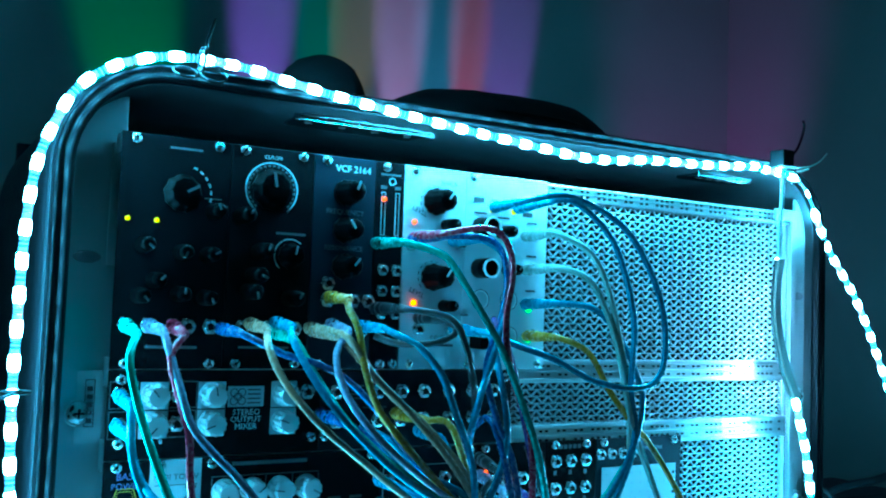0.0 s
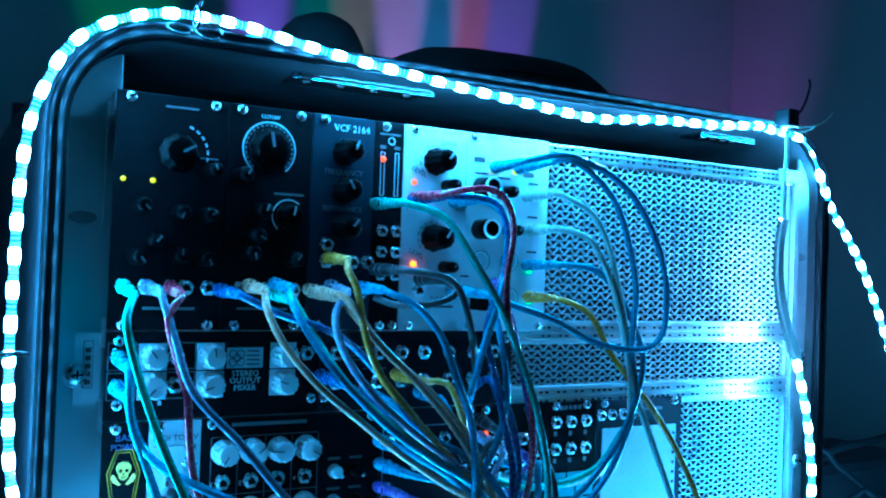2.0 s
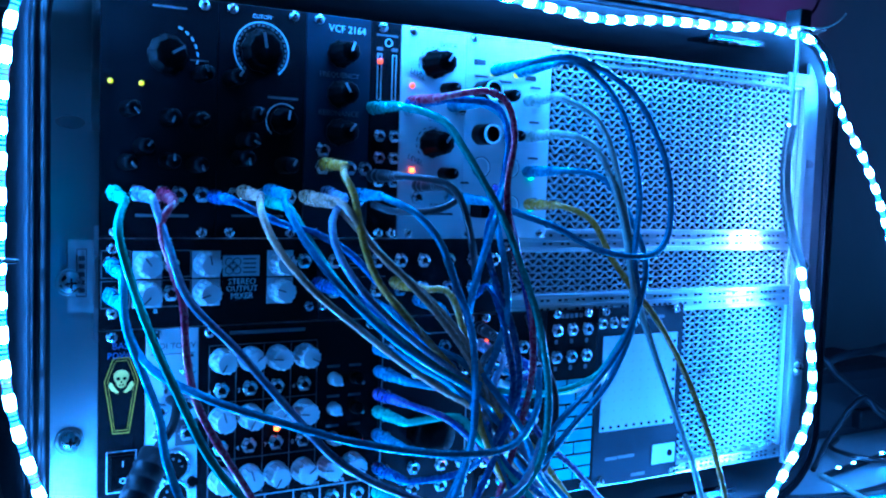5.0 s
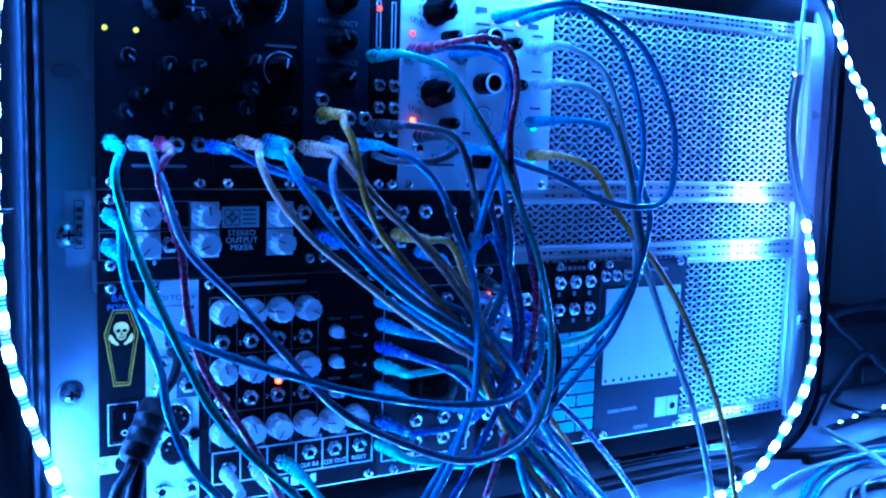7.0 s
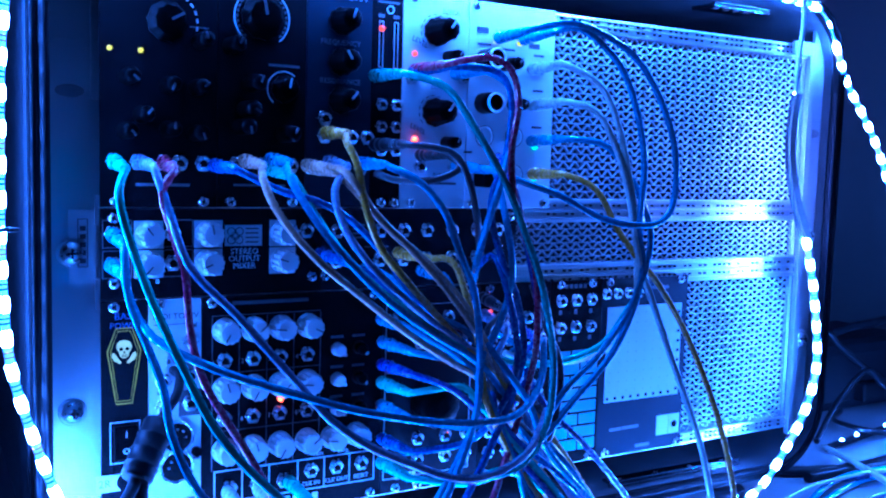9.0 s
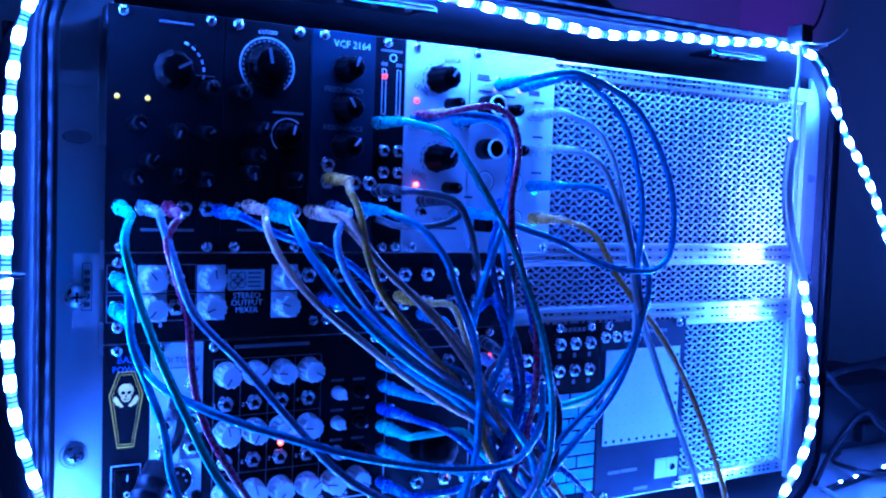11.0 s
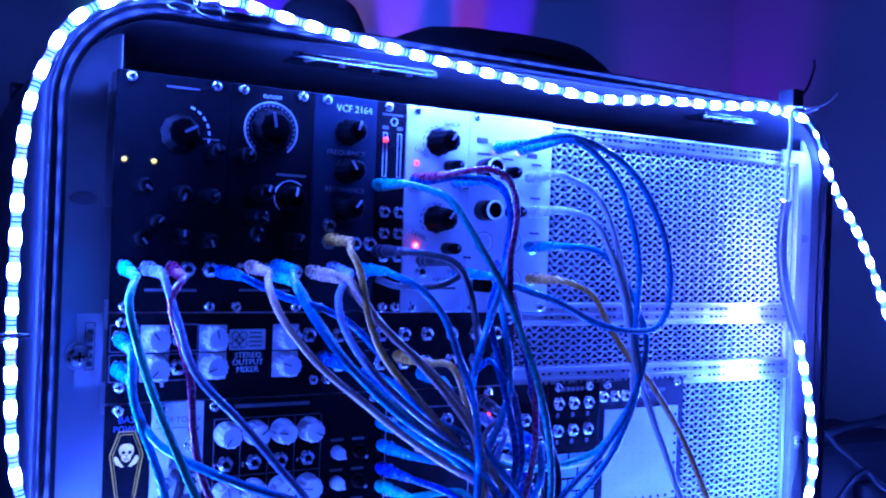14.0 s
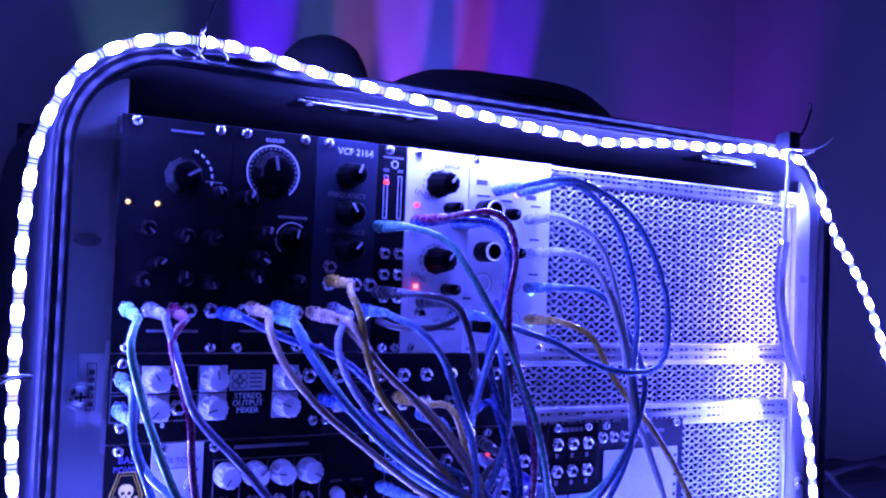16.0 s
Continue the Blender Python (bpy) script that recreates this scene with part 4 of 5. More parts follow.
patch_cable("mint", (0.0070, 0.2690), [(-0.0, -0.05, 0.253), (0.004, -0.055, 0.232), (0.011, -0.065, 0.207), (0.021, -0.075, 0.18), (0.035, -0.085, 0.148), (0.051, -0.09, 0.126), (0.074, -0.09, 0.102), (0.096, -0.08, 0.078)])
patch_cable("lavender", (0.0190, 0.2690), [(0.017, -0.045, 0.26), (0.024, -0.05, 0.243), (0.031, -0.06, 0.219), (0.052, -0.07, 0.195), (0.077, -0.08, 0.164), (0.097, -0.09, 0.141), (0.123, -0.1, 0.125), (0.167, -0.1, 0.108), (0.209, -0.09, 0.113), (0.237, -0.07, 0.13)])
patch_cable("red", (0.0320, 0.2690), [(0.021, -0.045, 0.254), (0.025, -0.05, 0.234), (0.031, -0.05, 0.215), (0.033, -0.05, 0.19), (0.037, -0.055, 0.167), (0.045, -0.06, 0.149), (0.064, -0.06, 0.117), (0.079, -0.06, 0.088), (0.092, -0.05, 0.067)])
patch_cable("sky", (0.0060, 0.2310), [(0.001, -0.04, 0.222), (0.005, -0.045, 0.205), (0.012, -0.05, 0.183), (0.019, -0.055, 0.161), (0.022, -0.06, 0.139), (0.032, -0.065, 0.113), (0.052, -0.06, 0.087)])
patch_cable("sky", (0.0050, 0.2150), [(0.002, -0.04, 0.211), (0.009, -0.045, 0.195), (0.018, -0.06, 0.183), (0.043, -0.08, 0.171), (0.075, -0.085, 0.159), (0.112, -0.09, 0.147), (0.161, -0.09, 0.136), (0.204, -0.085, 0.134), (0.232, -0.07, 0.148), (0.24, -0.06, 0.172)])
patch_cable("pink", (0.0750, 0.2710), [(0.07, -0.05, 0.261), (0.076, -0.06, 0.243), (0.092, -0.07, 0.222), (0.117, -0.07, 0.202), (0.143, -0.065, 0.183), (0.174, -0.06, 0.163), (0.204, -0.05, 0.146), (0.231, -0.04, 0.12)])
patch_cable("sky", (0.0900, 0.2720), [(0.083, -0.05, 0.265), (0.09, -0.065, 0.245), (0.105, -0.075, 0.223), (0.131, -0.075, 0.199), (0.161, -0.07, 0.179), (0.197, -0.06, 0.158), (0.226, -0.05, 0.127), (0.247, -0.05, 0.089)])
patch_cable("pink", (0.1110, 0.2690), [(0.114, -0.055, 0.265), (0.129, -0.06, 0.244), (0.146, -0.065, 0.227), (0.17, -0.065, 0.203), (0.194, -0.06, 0.175), (0.216, -0.05, 0.142), (0.238, -0.05, 0.101), (0.275, -0.05, 0.052)])
patch_cable("lavender", (0.1250, 0.2720), [(0.109, -0.05, 0.257), (0.109, -0.06, 0.24), (0.118, -0.07, 0.222), (0.138, -0.07, 0.203), (0.164, -0.065, 0.184), (0.196, -0.055, 0.164), (0.221, -0.05, 0.144)])
patch_cable("orange", (0.1230, 0.2880), [(0.115, -0.05, 0.282), (0.119, -0.055, 0.271), (0.122, -0.06, 0.249), (0.129, -0.065, 0.227), (0.144, -0.07, 0.208), (0.174, -0.06, 0.181), (0.205, -0.055, 0.153), (0.25, -0.05, 0.114), (0.306, -0.04, 0.047)])
patch_cable("sky", (0.1440, 0.2710), [(0.142, -0.05, 0.269), (0.154, -0.06, 0.262), (0.167, -0.065, 0.246), (0.174, -0.07, 0.225), (0.185, -0.07, 0.2), (0.192, -0.065, 0.17), (0.195, -0.06, 0.132), (0.174, -0.07, 0.102), (0.148, -0.08, 0.077)])
patch_cable("blue", (0.0580, 0.2680), [(0.062, -0.035, 0.263), (0.082, -0.04, 0.256), (0.102, -0.045, 0.25), (0.121, -0.045, 0.24), (0.142, -0.045, 0.22), (0.161, -0.05, 0.195), (0.191, -0.05, 0.17)])
patch_cable("black", (0.1530, 0.2820), [(0.166, -0.045, 0.283), (0.177, -0.055, 0.278), (0.185, -0.06, 0.263), (0.194, -0.055, 0.242), (0.212, -0.03, 0.224), (0.225, -0.012, 0.211)])
patch_cable("black", (0.1840, 0.2770), [(0.182, -0.04, 0.277), (0.185, -0.05, 0.27), (0.172, -0.045, 0.263), (0.155, -0.03, 0.262), (0.146, -0.02, 0.266)])
patch_cable("teal", (0.1520, 0.3220), [(0.158, -0.045, 0.319), (0.171, -0.055, 0.314), (0.18, -0.065, 0.298), (0.189, -0.07, 0.282), (0.203, -0.07, 0.262), (0.214, -0.075, 0.234), (0.224, -0.08, 0.202), (0.229, -0.085, 0.164), (0.227, -0.085, 0.129), (0.215, -0.08, 0.104), (0.19, -0.075, 0.096)])
patch_cable("red", (0.1780, 0.3270), [(0.185, -0.045, 0.331), (0.199, -0.055, 0.332), (0.211, -0.06, 0.325), (0.213, -0.065, 0.306), (0.206, -0.07, 0.278), (0.211, -0.07, 0.246), (0.225, -0.07, 0.214), (0.228, -0.07, 0.175), (0.231, -0.06, 0.146), (0.218, -0.06, 0.106), (0.198, -0.07, 0.072)])
patch_cable("sky", (0.2070, 0.3270), [(0.208, -0.045, 0.326), (0.213, -0.055, 0.316), (0.213, -0.06, 0.29), (0.203, -0.065, 0.262), (0.198, -0.06, 0.239), (0.198, -0.05, 0.216), (0.209, -0.03, 0.203)])
patch_cable("blue", (0.1770, 0.3260), [(0.195, -0.04, 0.329), (0.208, -0.05, 0.325), (0.212, -0.06, 0.306), (0.209, -0.06, 0.278), (0.203, -0.055, 0.249), (0.208, -0.06, 0.22), (0.224, -0.055, 0.193), (0.233, -0.05, 0.157), (0.214, -0.06, 0.127), (0.186, -0.07, 0.09), (0.166, -0.08, 0.074)])
patch_cable("sky", (0.2380, 0.3510), [(0.235, -0.045, 0.357), (0.26, -0.05, 0.357), (0.286, -0.055, 0.35), (0.306, -0.06, 0.336), (0.323, -0.063, 0.311), (0.332, -0.066, 0.283), (0.331, -0.068, 0.254), (0.319, -0.07, 0.24), (0.296, -0.07, 0.238), (0.275, -0.062, 0.243), (0.251, -0.056, 0.255), (0.23, -0.05, 0.262)], (0.209, 0.271))
patch_cable("sky", (0.2570, 0.3520), [(0.249, -0.045, 0.356), (0.264, -0.05, 0.355), (0.283, -0.053, 0.345), (0.298, -0.056, 0.328), (0.307, -0.06, 0.3), (0.31, -0.063, 0.272), (0.306, -0.065, 0.236), (0.31, -0.065, 0.204), (0.296, -0.06, 0.161), (0.263, -0.06, 0.129), (0.243, -0.06, 0.11), (0.219, -0.06, 0.092)])
patch_cable("white", (0.2640, 0.3340), [(0.264, -0.045, 0.336), (0.283, -0.05, 0.322), (0.295, -0.055, 0.297), (0.304, -0.06, 0.253), (0.31, -0.06, 0.214), (0.313, -0.055, 0.181), (0.296, -0.045, 0.155), (0.255, -0.04, 0.15), (0.229, -0.035, 0.158)])
patch_cable("white", (0.2650, 0.3110), [(0.266, -0.045, 0.315), (0.281, -0.05, 0.306), (0.293, -0.055, 0.285), (0.301, -0.06, 0.256), (0.307, -0.065, 0.218), (0.328, -0.06, 0.181), (0.351, -0.06, 0.135), (0.368, -0.065, 0.092), (0.38, -0.07, 0.041), (0.379, -0.075, 0.023)])
patch_cable("sky", (0.2650, 0.2880), [(0.27, -0.045, 0.293), (0.286, -0.05, 0.287), (0.301, -0.055, 0.273), (0.314, -0.06, 0.248), (0.316, -0.065, 0.225), (0.304, -0.065, 0.19), (0.28, -0.065, 0.16), (0.254, -0.065, 0.139), (0.24, -0.06, 0.114), (0.227, -0.06, 0.091), (0.239, -0.06, 0.054)])
patch_cable("orange", (0.2670, 0.2670), [(0.268, -0.045, 0.269), (0.283, -0.05, 0.259), (0.297, -0.055, 0.235), (0.309, -0.06, 0.218), (0.329, -0.06, 0.199), (0.356, -0.06, 0.164), (0.378, -0.065, 0.118), (0.39, -0.07, 0.079), (0.396, -0.075, 0.04), (0.394, -0.08, 0.022)])
patch_cable("sky", (0.1600, 0.1780), [(0.169, -0.045, 0.174), (0.184, -0.05, 0.164), (0.2, -0.055, 0.147), (0.213, -0.06, 0.117), (0.232, -0.06, 0.08), (0.259, -0.06, 0.044)])
patch_cable("sky", (0.1610, 0.1640), [(0.173, -0.04, 0.163), (0.191, -0.045, 0.159), (0.205, -0.05, 0.164), (0.213, -0.055, 0.183), (0.216, -0.06, 0.213), (0.215, -0.05, 0.249), (0.219, -0.03, 0.275)])
patch_cable("violet", (0.1610, 0.1500), [(0.169, -0.04, 0.154), (0.184, -0.05, 0.143), (0.201, -0.055, 0.127), (0.218, -0.06, 0.106), (0.253, -0.06, 0.07), (0.29, -0.05, 0.03)])
patch_cable("mint", (0.1610, 0.1390), [(0.17, -0.045, 0.143), (0.19, -0.05, 0.144), (0.199, -0.055, 0.134), (0.218, -0.06, 0.113), (0.262, -0.06, 0.065), (0.281, -0.055, 0.034)])
patch_cable("sky", (0.1610, 0.1250), [(0.167, -0.045, 0.126), (0.197, -0.05, 0.119), (0.213, -0.055, 0.126), (0.237, -0.05, 0.115), (0.273, -0.05, 0.082), (0.322, -0.04, 0.025)])
patch_cable("blue", (0.1620, 0.1040), [(0.171, -0.04, 0.107), (0.197, -0.05, 0.111), (0.213, -0.06, 0.134), (0.222, -0.06, 0.16), (0.215, -0.06, 0.194), (0.21, -0.05, 0.219), (0.216, -0.02, 0.209)])
patch_cable("mint", (0.1620, 0.0890), [(0.17, -0.045, 0.091), (0.198, -0.05, 0.085), (0.214, -0.055, 0.092), (0.243, -0.05, 0.079), (0.289, -0.05, 0.042)])
patch_cable("violet", (0.2580, 0.1680), [(0.24, -0.04, 0.155), (0.249, -0.05, 0.128), (0.281, -0.05, 0.099), (0.33, -0.04, 0.051), (0.353, -0.04, 0.015)])
patch_cable("blue", (0.2480, 0.1460), [(0.212, -0.05, 0.139), (0.218, -0.06, 0.116), (0.252, -0.06, 0.088), (0.293, -0.055, 0.054), (0.328, -0.05, 0.019)])
patch_cable("sky", (0.1870, 0.2070), [(0.181, -0.04, 0.202), (0.194, -0.05, 0.183), (0.208, -0.06, 0.161), (0.224, -0.07, 0.135), (0.238, -0.075, 0.104), (0.304, -0.06, 0.043)])
patch_cable("orange", (0.1700, 0.2180), [(0.185, -0.045, 0.216), (0.193, -0.05, 0.193), (0.198, -0.055, 0.168), (0.202, -0.06, 0.135), (0.227, -0.06, 0.091), (0.263, -0.06, 0.05)])
patch_cable("blue", (0.1200, 0.2190), [(0.138, -0.045, 0.207), (0.148, -0.05, 0.196), (0.168, -0.055, 0.18), (0.199, -0.05, 0.158), (0.227, -0.04, 0.128)])
patch_cable("pink", (0.1140, 0.2680), [(0.12, -0.05, 0.257), (0.14, -0.055, 0.235), (0.16, -0.06, 0.218), (0.184, -0.06, 0.194), (0.206, -0.055, 0.164), (0.228, -0.05, 0.123), (0.252, -0.05, 0.074), (0.264, -0.05, 0.039)])
patch_cable("sky", (0.1490, 0.2090), [(0.152, -0.04, 0.2), (0.171, -0.045, 0.187), (0.195, -0.05, 0.174), (0.215, -0.05, 0.145), (0.234, -0.055, 0.11), (0.293, -0.05, 0.049), (0.308, -0.05, 0.027)])
patch_cable("mint", (0.0890, 0.2670), [(0.091, -0.04, 0.254), (0.106, -0.05, 0.233), (0.121, -0.06, 0.213), (0.146, -0.065, 0.192), (0.178, -0.06, 0.172), (0.211, -0.05, 0.159), (0.252, -0.045, 0.151), (0.291, -0.05, 0.16), (0.313, -0.055, 0.188)])
patch_cable("lavender", (0.2340, 0.1770), [(0.218, -0.045, 0.157), (0.23, -0.05, 0.137), (0.243, -0.055, 0.102), (0.279, -0.05, 0.059), (0.299, -0.05, 0.029)])
patch_cable("white", (0.0670, 0.0850), [(0.061, -0.04, 0.084), (0.064, -0.05, 0.066)])
patch_cable("white", (0.0850, 0.0840), [(0.08, -0.04, 0.081), (0.086, -0.05, 0.062)])
patch_cable("mint", (0.1030, 0.0860), [(0.106, -0.04, 0.08), (0.122, -0.05, 0.058)])
patch_cable("black", (0.2330, 0.1880), [(0.209, -0.045, 0.172), (0.211, -0.05, 0.145), (0.223, -0.055, 0.125), (0.247, -0.055, 0.105), (0.252, -0.06, 0.126), (0.253, -0.06, 0.154), (0.248, -0.05, 0.177), (0.252, -0.03, 0.198)])
patch_cable("violet", (0.2500, 0.0930), [(0.233, -0.04, 0.124), (0.24, -0.05, 0.15), (0.239, -0.055, 0.185), (0.229, -0.055, 0.226), (0.221, -0.05, 0.262), (0.23, -0.02, 0.278)])
patch_cable("sky", (0.2590, 0.1490), [(0.221, -0.04, 0.17), (0.197, -0.06, 0.162), (0.188, -0.07, 0.132), (0.168, -0.08, 0.099), (0.15, -0.08, 0.071)])


# ---- the adapter cable with a thick black plug at the power module ----
adapter = empty("power_cable", (0.0125, 0, 0.0985), "black power cable with a thick ribbed plug in the module", "cable")
bm = bmesh.new()
top_end, low_end = Vector((0.0240, -0.029, 0.1372)), Vector((0.0080, -0.046, 0.1140))
tube(bm, [top_end.lerp(low_end, k) for k in (0.0, 0.02, 0.06, 0.28, 0.30, 0.32, 0.52, 0.54, 0.56, 0.76, 0.78, 0.80, 0.94, 0.98, 1.0)], lambda k: (0.0062, 0.0075, 0.0080, 0.0080, 0.0086, 0.0080, 0.0080, 0.0086, 0.0080, 0.0080, 0.0086, 0.0080, 0.0080, 0.0075, 0.0062)[round(k * 14)], 22)
part("plug", bm, RUBBER, adapter, "fat black ribbed ferrite barrel")
bm = bmesh.new()
tube(bm, smooth_path([(0.0371, -0.002, 0.1570), (0.0375, -0.014, 0.1560), (0.0330, -0.024, 0.1480), (0.0262, -0.027, 0.1405), (0.0235, -0.0295, 0.1365)], 0.004), 0.0026, 12)
part("lead", bm, RUBBER, adapter)
bm = bmesh.new()
tube(bm, smooth_path([(0.0084, -0.0455, 0.1146), (0.0040, -0.052, 0.109), (-0.0028, -0.060, 0.103), (-0.012, -0.075, 0.070), (-0.022, -0.10, 0.005)], 0.006), 0.0030, 12)
part("cord", bm, RUBBER, adapter)
bm = bmesh.new()
tube(bm, smooth_path([(0.0112, -0.040, 0.1120), (0.0095, -0.047, 0.1050), (0.0075, -0.050, 0.0985), (0.004, -0.055, 0.085), (-0.004, -0.07, 0.045), (-0.010, -0.08, 0.005)], 0.0026), lambda k: 0.0046 - 0.0020 * min(1, k * 3) + 0.0004 * (int(k * 60) % 2), 14)
part("strain_relief", bm, RUBBER, adapter, "ribbed black strain relief")

# ---- the light strip round the case's mouth ----
strip = empty("light_strip", (0.264, -0.03, 0.40), "glowing light strip in a clear sleeve tied round the case", "light strip")


AWAY, SIDE_FACE = Vector((0.77, 0.64, 0)), Vector((-0.26, 0.966, 0))


def strip_run(points, size=1.0, behind=0.0, marks=True):
    """A run of the strip: a sleeve, its lights, and the tape's cut marks between them."""
    path = smooth_path(points, 0.004)
    bm = bmesh.new()
    tube(bm, path, 0.0009 if behind else 0.0022 * size, 10, 0.9)
    part("sleeve", bm, TAPE_EDGE if behind else SLEEVE_GLOW, strip, "amber edge of the tape" if behind else "clear silicone sleeve, led glow added as emission")
    pitch = smooth_path(points, 0.0083)
    for i, (p, t, s, u) in enumerate(frames_along(pitch)):
        lit = behind or i % 2 == 0
        if not lit and not marks:
            continue
        ob = new("led" if lit else "cut_mark", (INNER_LED if behind else LED_MESH) if lit else CUT_RED if i % 6 == 1 else CUT_MARK)
        ob.parent = strip
        ob.location = p + (AWAY * behind + SIDE_FACE * 0.0012 if behind else Vector()) - world_place(strip)
        ob.scale = (size, size if behind else max(size, 0.75), size)
        ob.rotation_mode = "QUATERNION"
        ob.rotation_quaternion = Vector((0, 1, 0)).rotation_difference(t)


def tape_back(points, face, width=0.0105):
    """The opaque back of the tape, behind its lights; face: the way the lights look."""
    face = Vector(face).normalized()
    bm = bmesh.new()
    rings = []
    for p, t, s, u in frames_along(smooth_path(points, 0.005)):
        w = t.cross(face).normalized() * width / 2
        q = p - face * 0.0034
        rings.append([bm.verts.new(v) for v in (q - w, q + w, q + w - face * 0.0007, q - w - face * 0.0007)])
    for a, b in zip(rings, rings[1:]):
        for k in range(4):
            bm.faces.new((a[k], a[(k + 1) % 4], b[(k + 1) % 4], b[k]))
    bm.faces.new(rings[0]), bm.faces.new(rings[-1])
    part("tape_back", bm, TAPE_BACK, strip, "dark back of the tape")


def led_block(material):
    bm = bmesh.new()
    lathe(bm, [(0.0014, -0.0042), (0.0022, -0.0039), (0.0026, -0.0028), (0.0027, 0.0), (0.0026, 0.0028), (0.0022, 0.0039), (0.0014, 0.0042)], 12)
    return mesh_of("led", bm, material)


def cut_mark(material):
    bm = bmesh.new()
    for y in (-0.0013, 0.0011):
        lathe(bm, [(0.0021, y), (0.0025, y + 0.0001), (0.0025, y + 0.0007), (0.0021, y + 0.0008)], 12)
    return mesh_of("cut_mark", bm, material)


TAPE_BACK = mat("dark_tape_back", (0.03, 0.026, 0.022), 0.5, 0, 0.2, 200)
TAPE_EDGE = mat("amber_tape_edge", (0.30, 0.24, 0.20), 0.4, 0, 0.2, 200)
COPPER_PAD = mat("red_copper_pad", (0.60, 0.06, 0.05), 0.4, 0, 0.2, 200)
LED_MESH, INNER_LED = led_block(LED_GLOW), led_block(INNER_GLOW)
CUT_MARK, CUT_RED = cut_mark(INK_FAINT), cut_mark(COPPER_PAD)
# up the flank, over the top and out past the far corner
strip_run([(0.02, -0.034, 0.04), (-0.008, -0.034, 0.066), (-0.021, -0.019, 0.093), (-0.0346, -0.019, 0.1327), (-0.0449, -0.019, 0.1736), (-0.0479, -0.019, 0.2237), (-0.0479, -0.019, 0.2697), (-0.0469, -0.019, 0.3168), (-0.0433, -0.019, 0.3494), (-0.0356, -0.019, 0.3719), (-0.0265, -0.019, 0.3893), (-0.0099, -0.018, 0.4028), (0.0126, -0.018, 0.4116), (0.0352, -0.018, 0.4141), (0.0644, -0.01, 0.4151), (0.0902, -0.016, 0.4095), (0.1249, -0.019, 0.4041), (0.1944, -0.019, 0.3975), (0.2742, -0.019, 0.3914), (0.313, -0.019, 0.3898), (0.3652, -0.019, 0.3949), (0.4214, -0.019, 0.3975), (0.4705, -0.019, 0.4021), (0.4786, -0.0170, 0.4013), (0.5062, -0.0155, 0.3999), (0.5203, -0.0155, 0.3972)])
strip_run([(0.5203, -0.0155, 0.3972), (0.5307, -0.0155, 0.3896), (0.5394, -0.0155, 0.3766), (0.5437, -0.0150, 0.3697)], 0.36)
strip_run([(0.5437, -0.0150, 0.3697), (0.5522, -0.0130, 0.3598), (0.5684, -0.0080, 0.3448), (0.616, -0.004, 0.2966), (0.6539, -0.004, 0.2313), (0.695, -0.004, 0.1534), (0.7318, -0.004, 0.0586), (0.72, -0.025, 0.01), (0.78, 0.02, 0.006)])
# down inside the mouth and along the foot
strip_run([(0.483, -0.030, 0.331), (0.4840, -0.026, 0.310), (0.487, -0.024, 0.282), (0.496, -0.025, 0.248), (0.506, -0.029, 0.219)], 0.42, 0.0095)
strip_run([(0.506, -0.029, 0.219), (0.516, -0.030, 0.184), (0.523, -0.030, 0.148), (0.525, -0.030, 0.121), (0.516, -0.030, 0.091), (0.496, -0.030, 0.062), (0.468, -0.030, 0.034), (0.421, -0.032, 0.020), (0.33, -0.034, 0.015), (0.22, -0.036, 0.014), (0.10, -0.036, 0.016), (0.020, -0.034, 0.030)])
tape_back([Vector(q) + AWAY * 0.0085 + SIDE_FACE * 0.0029 for q in ((0.483, -0.030, 0.331), (0.4840, -0.026, 0.310), (0.487, -0.024, 0.282), (0.496, -0.025, 0.248), (0.506, -0.029, 0.219))], SIDE_FACE, 0.017)
tape_back([(0.508, -0.029, 0.212), (0.516, -0.030, 0.184), (0.523, -0.030, 0.148), (0.525, -0.030, 0.121), (0.516, -0.030, 0.091), (0.496, -0.030, 0.062)], (-0.72, -0.69, 0), 0.0058)
bm = bmesh.new()
tube(bm, smooth_path([(0.484, -0.031, 0.399), (0.4835, -0.032, 0.380), (0.482, -0.031, 0.355), (0.483, -0.030, 0.331)], 0.005), 0.0016, 8)
part("lead_wire", bm, CABLE_MATS["white"], strip, "thin white lead wire")

# ties that hold the strip
for x, y, z, dx in ((0.033, -0.030, 0.411, 0.004), (-0.0478, -0.030, 0.236, -0.004)):
    tie = empty("cable_tie", (x, y, z), "black plastic cable tie round the light strip", "cable tie", "cable ties")
    bm = bmesh.new()
    side = abs(x) < 0.04
    ring = []
    for i in range(13):
        a = 2 * math.pi * i / 12
        ring.append(Vector((x, y + 0.0062 * math.cos(a), z + 0.0062 * math.sin(a))) if side else Vector((x + 0.0066 * math.cos(a), y + 0.0066 * math.sin(a), z)))
    tube(bm, ring, 0.0009, 6)
    part("loop", bm, RUBBER, tie)
    bm = bmesh.new()
    tail = [(x, y - 0.006, z + 0.004), (x + dx * 0.3, y - 0.007, z + 0.012), (x + dx, y - 0.007, z + 0.021)] if side else [(x, y - 0.0066, z), (x - 0.006, y - 0.012, z - 0.001), (x - 0.013, y - 0.016, z - 0.004)]
    tube(bm, smooth_path(tail, 0.003), 0.0008, 6)
    part("tail", bm, RUBBER, tie)
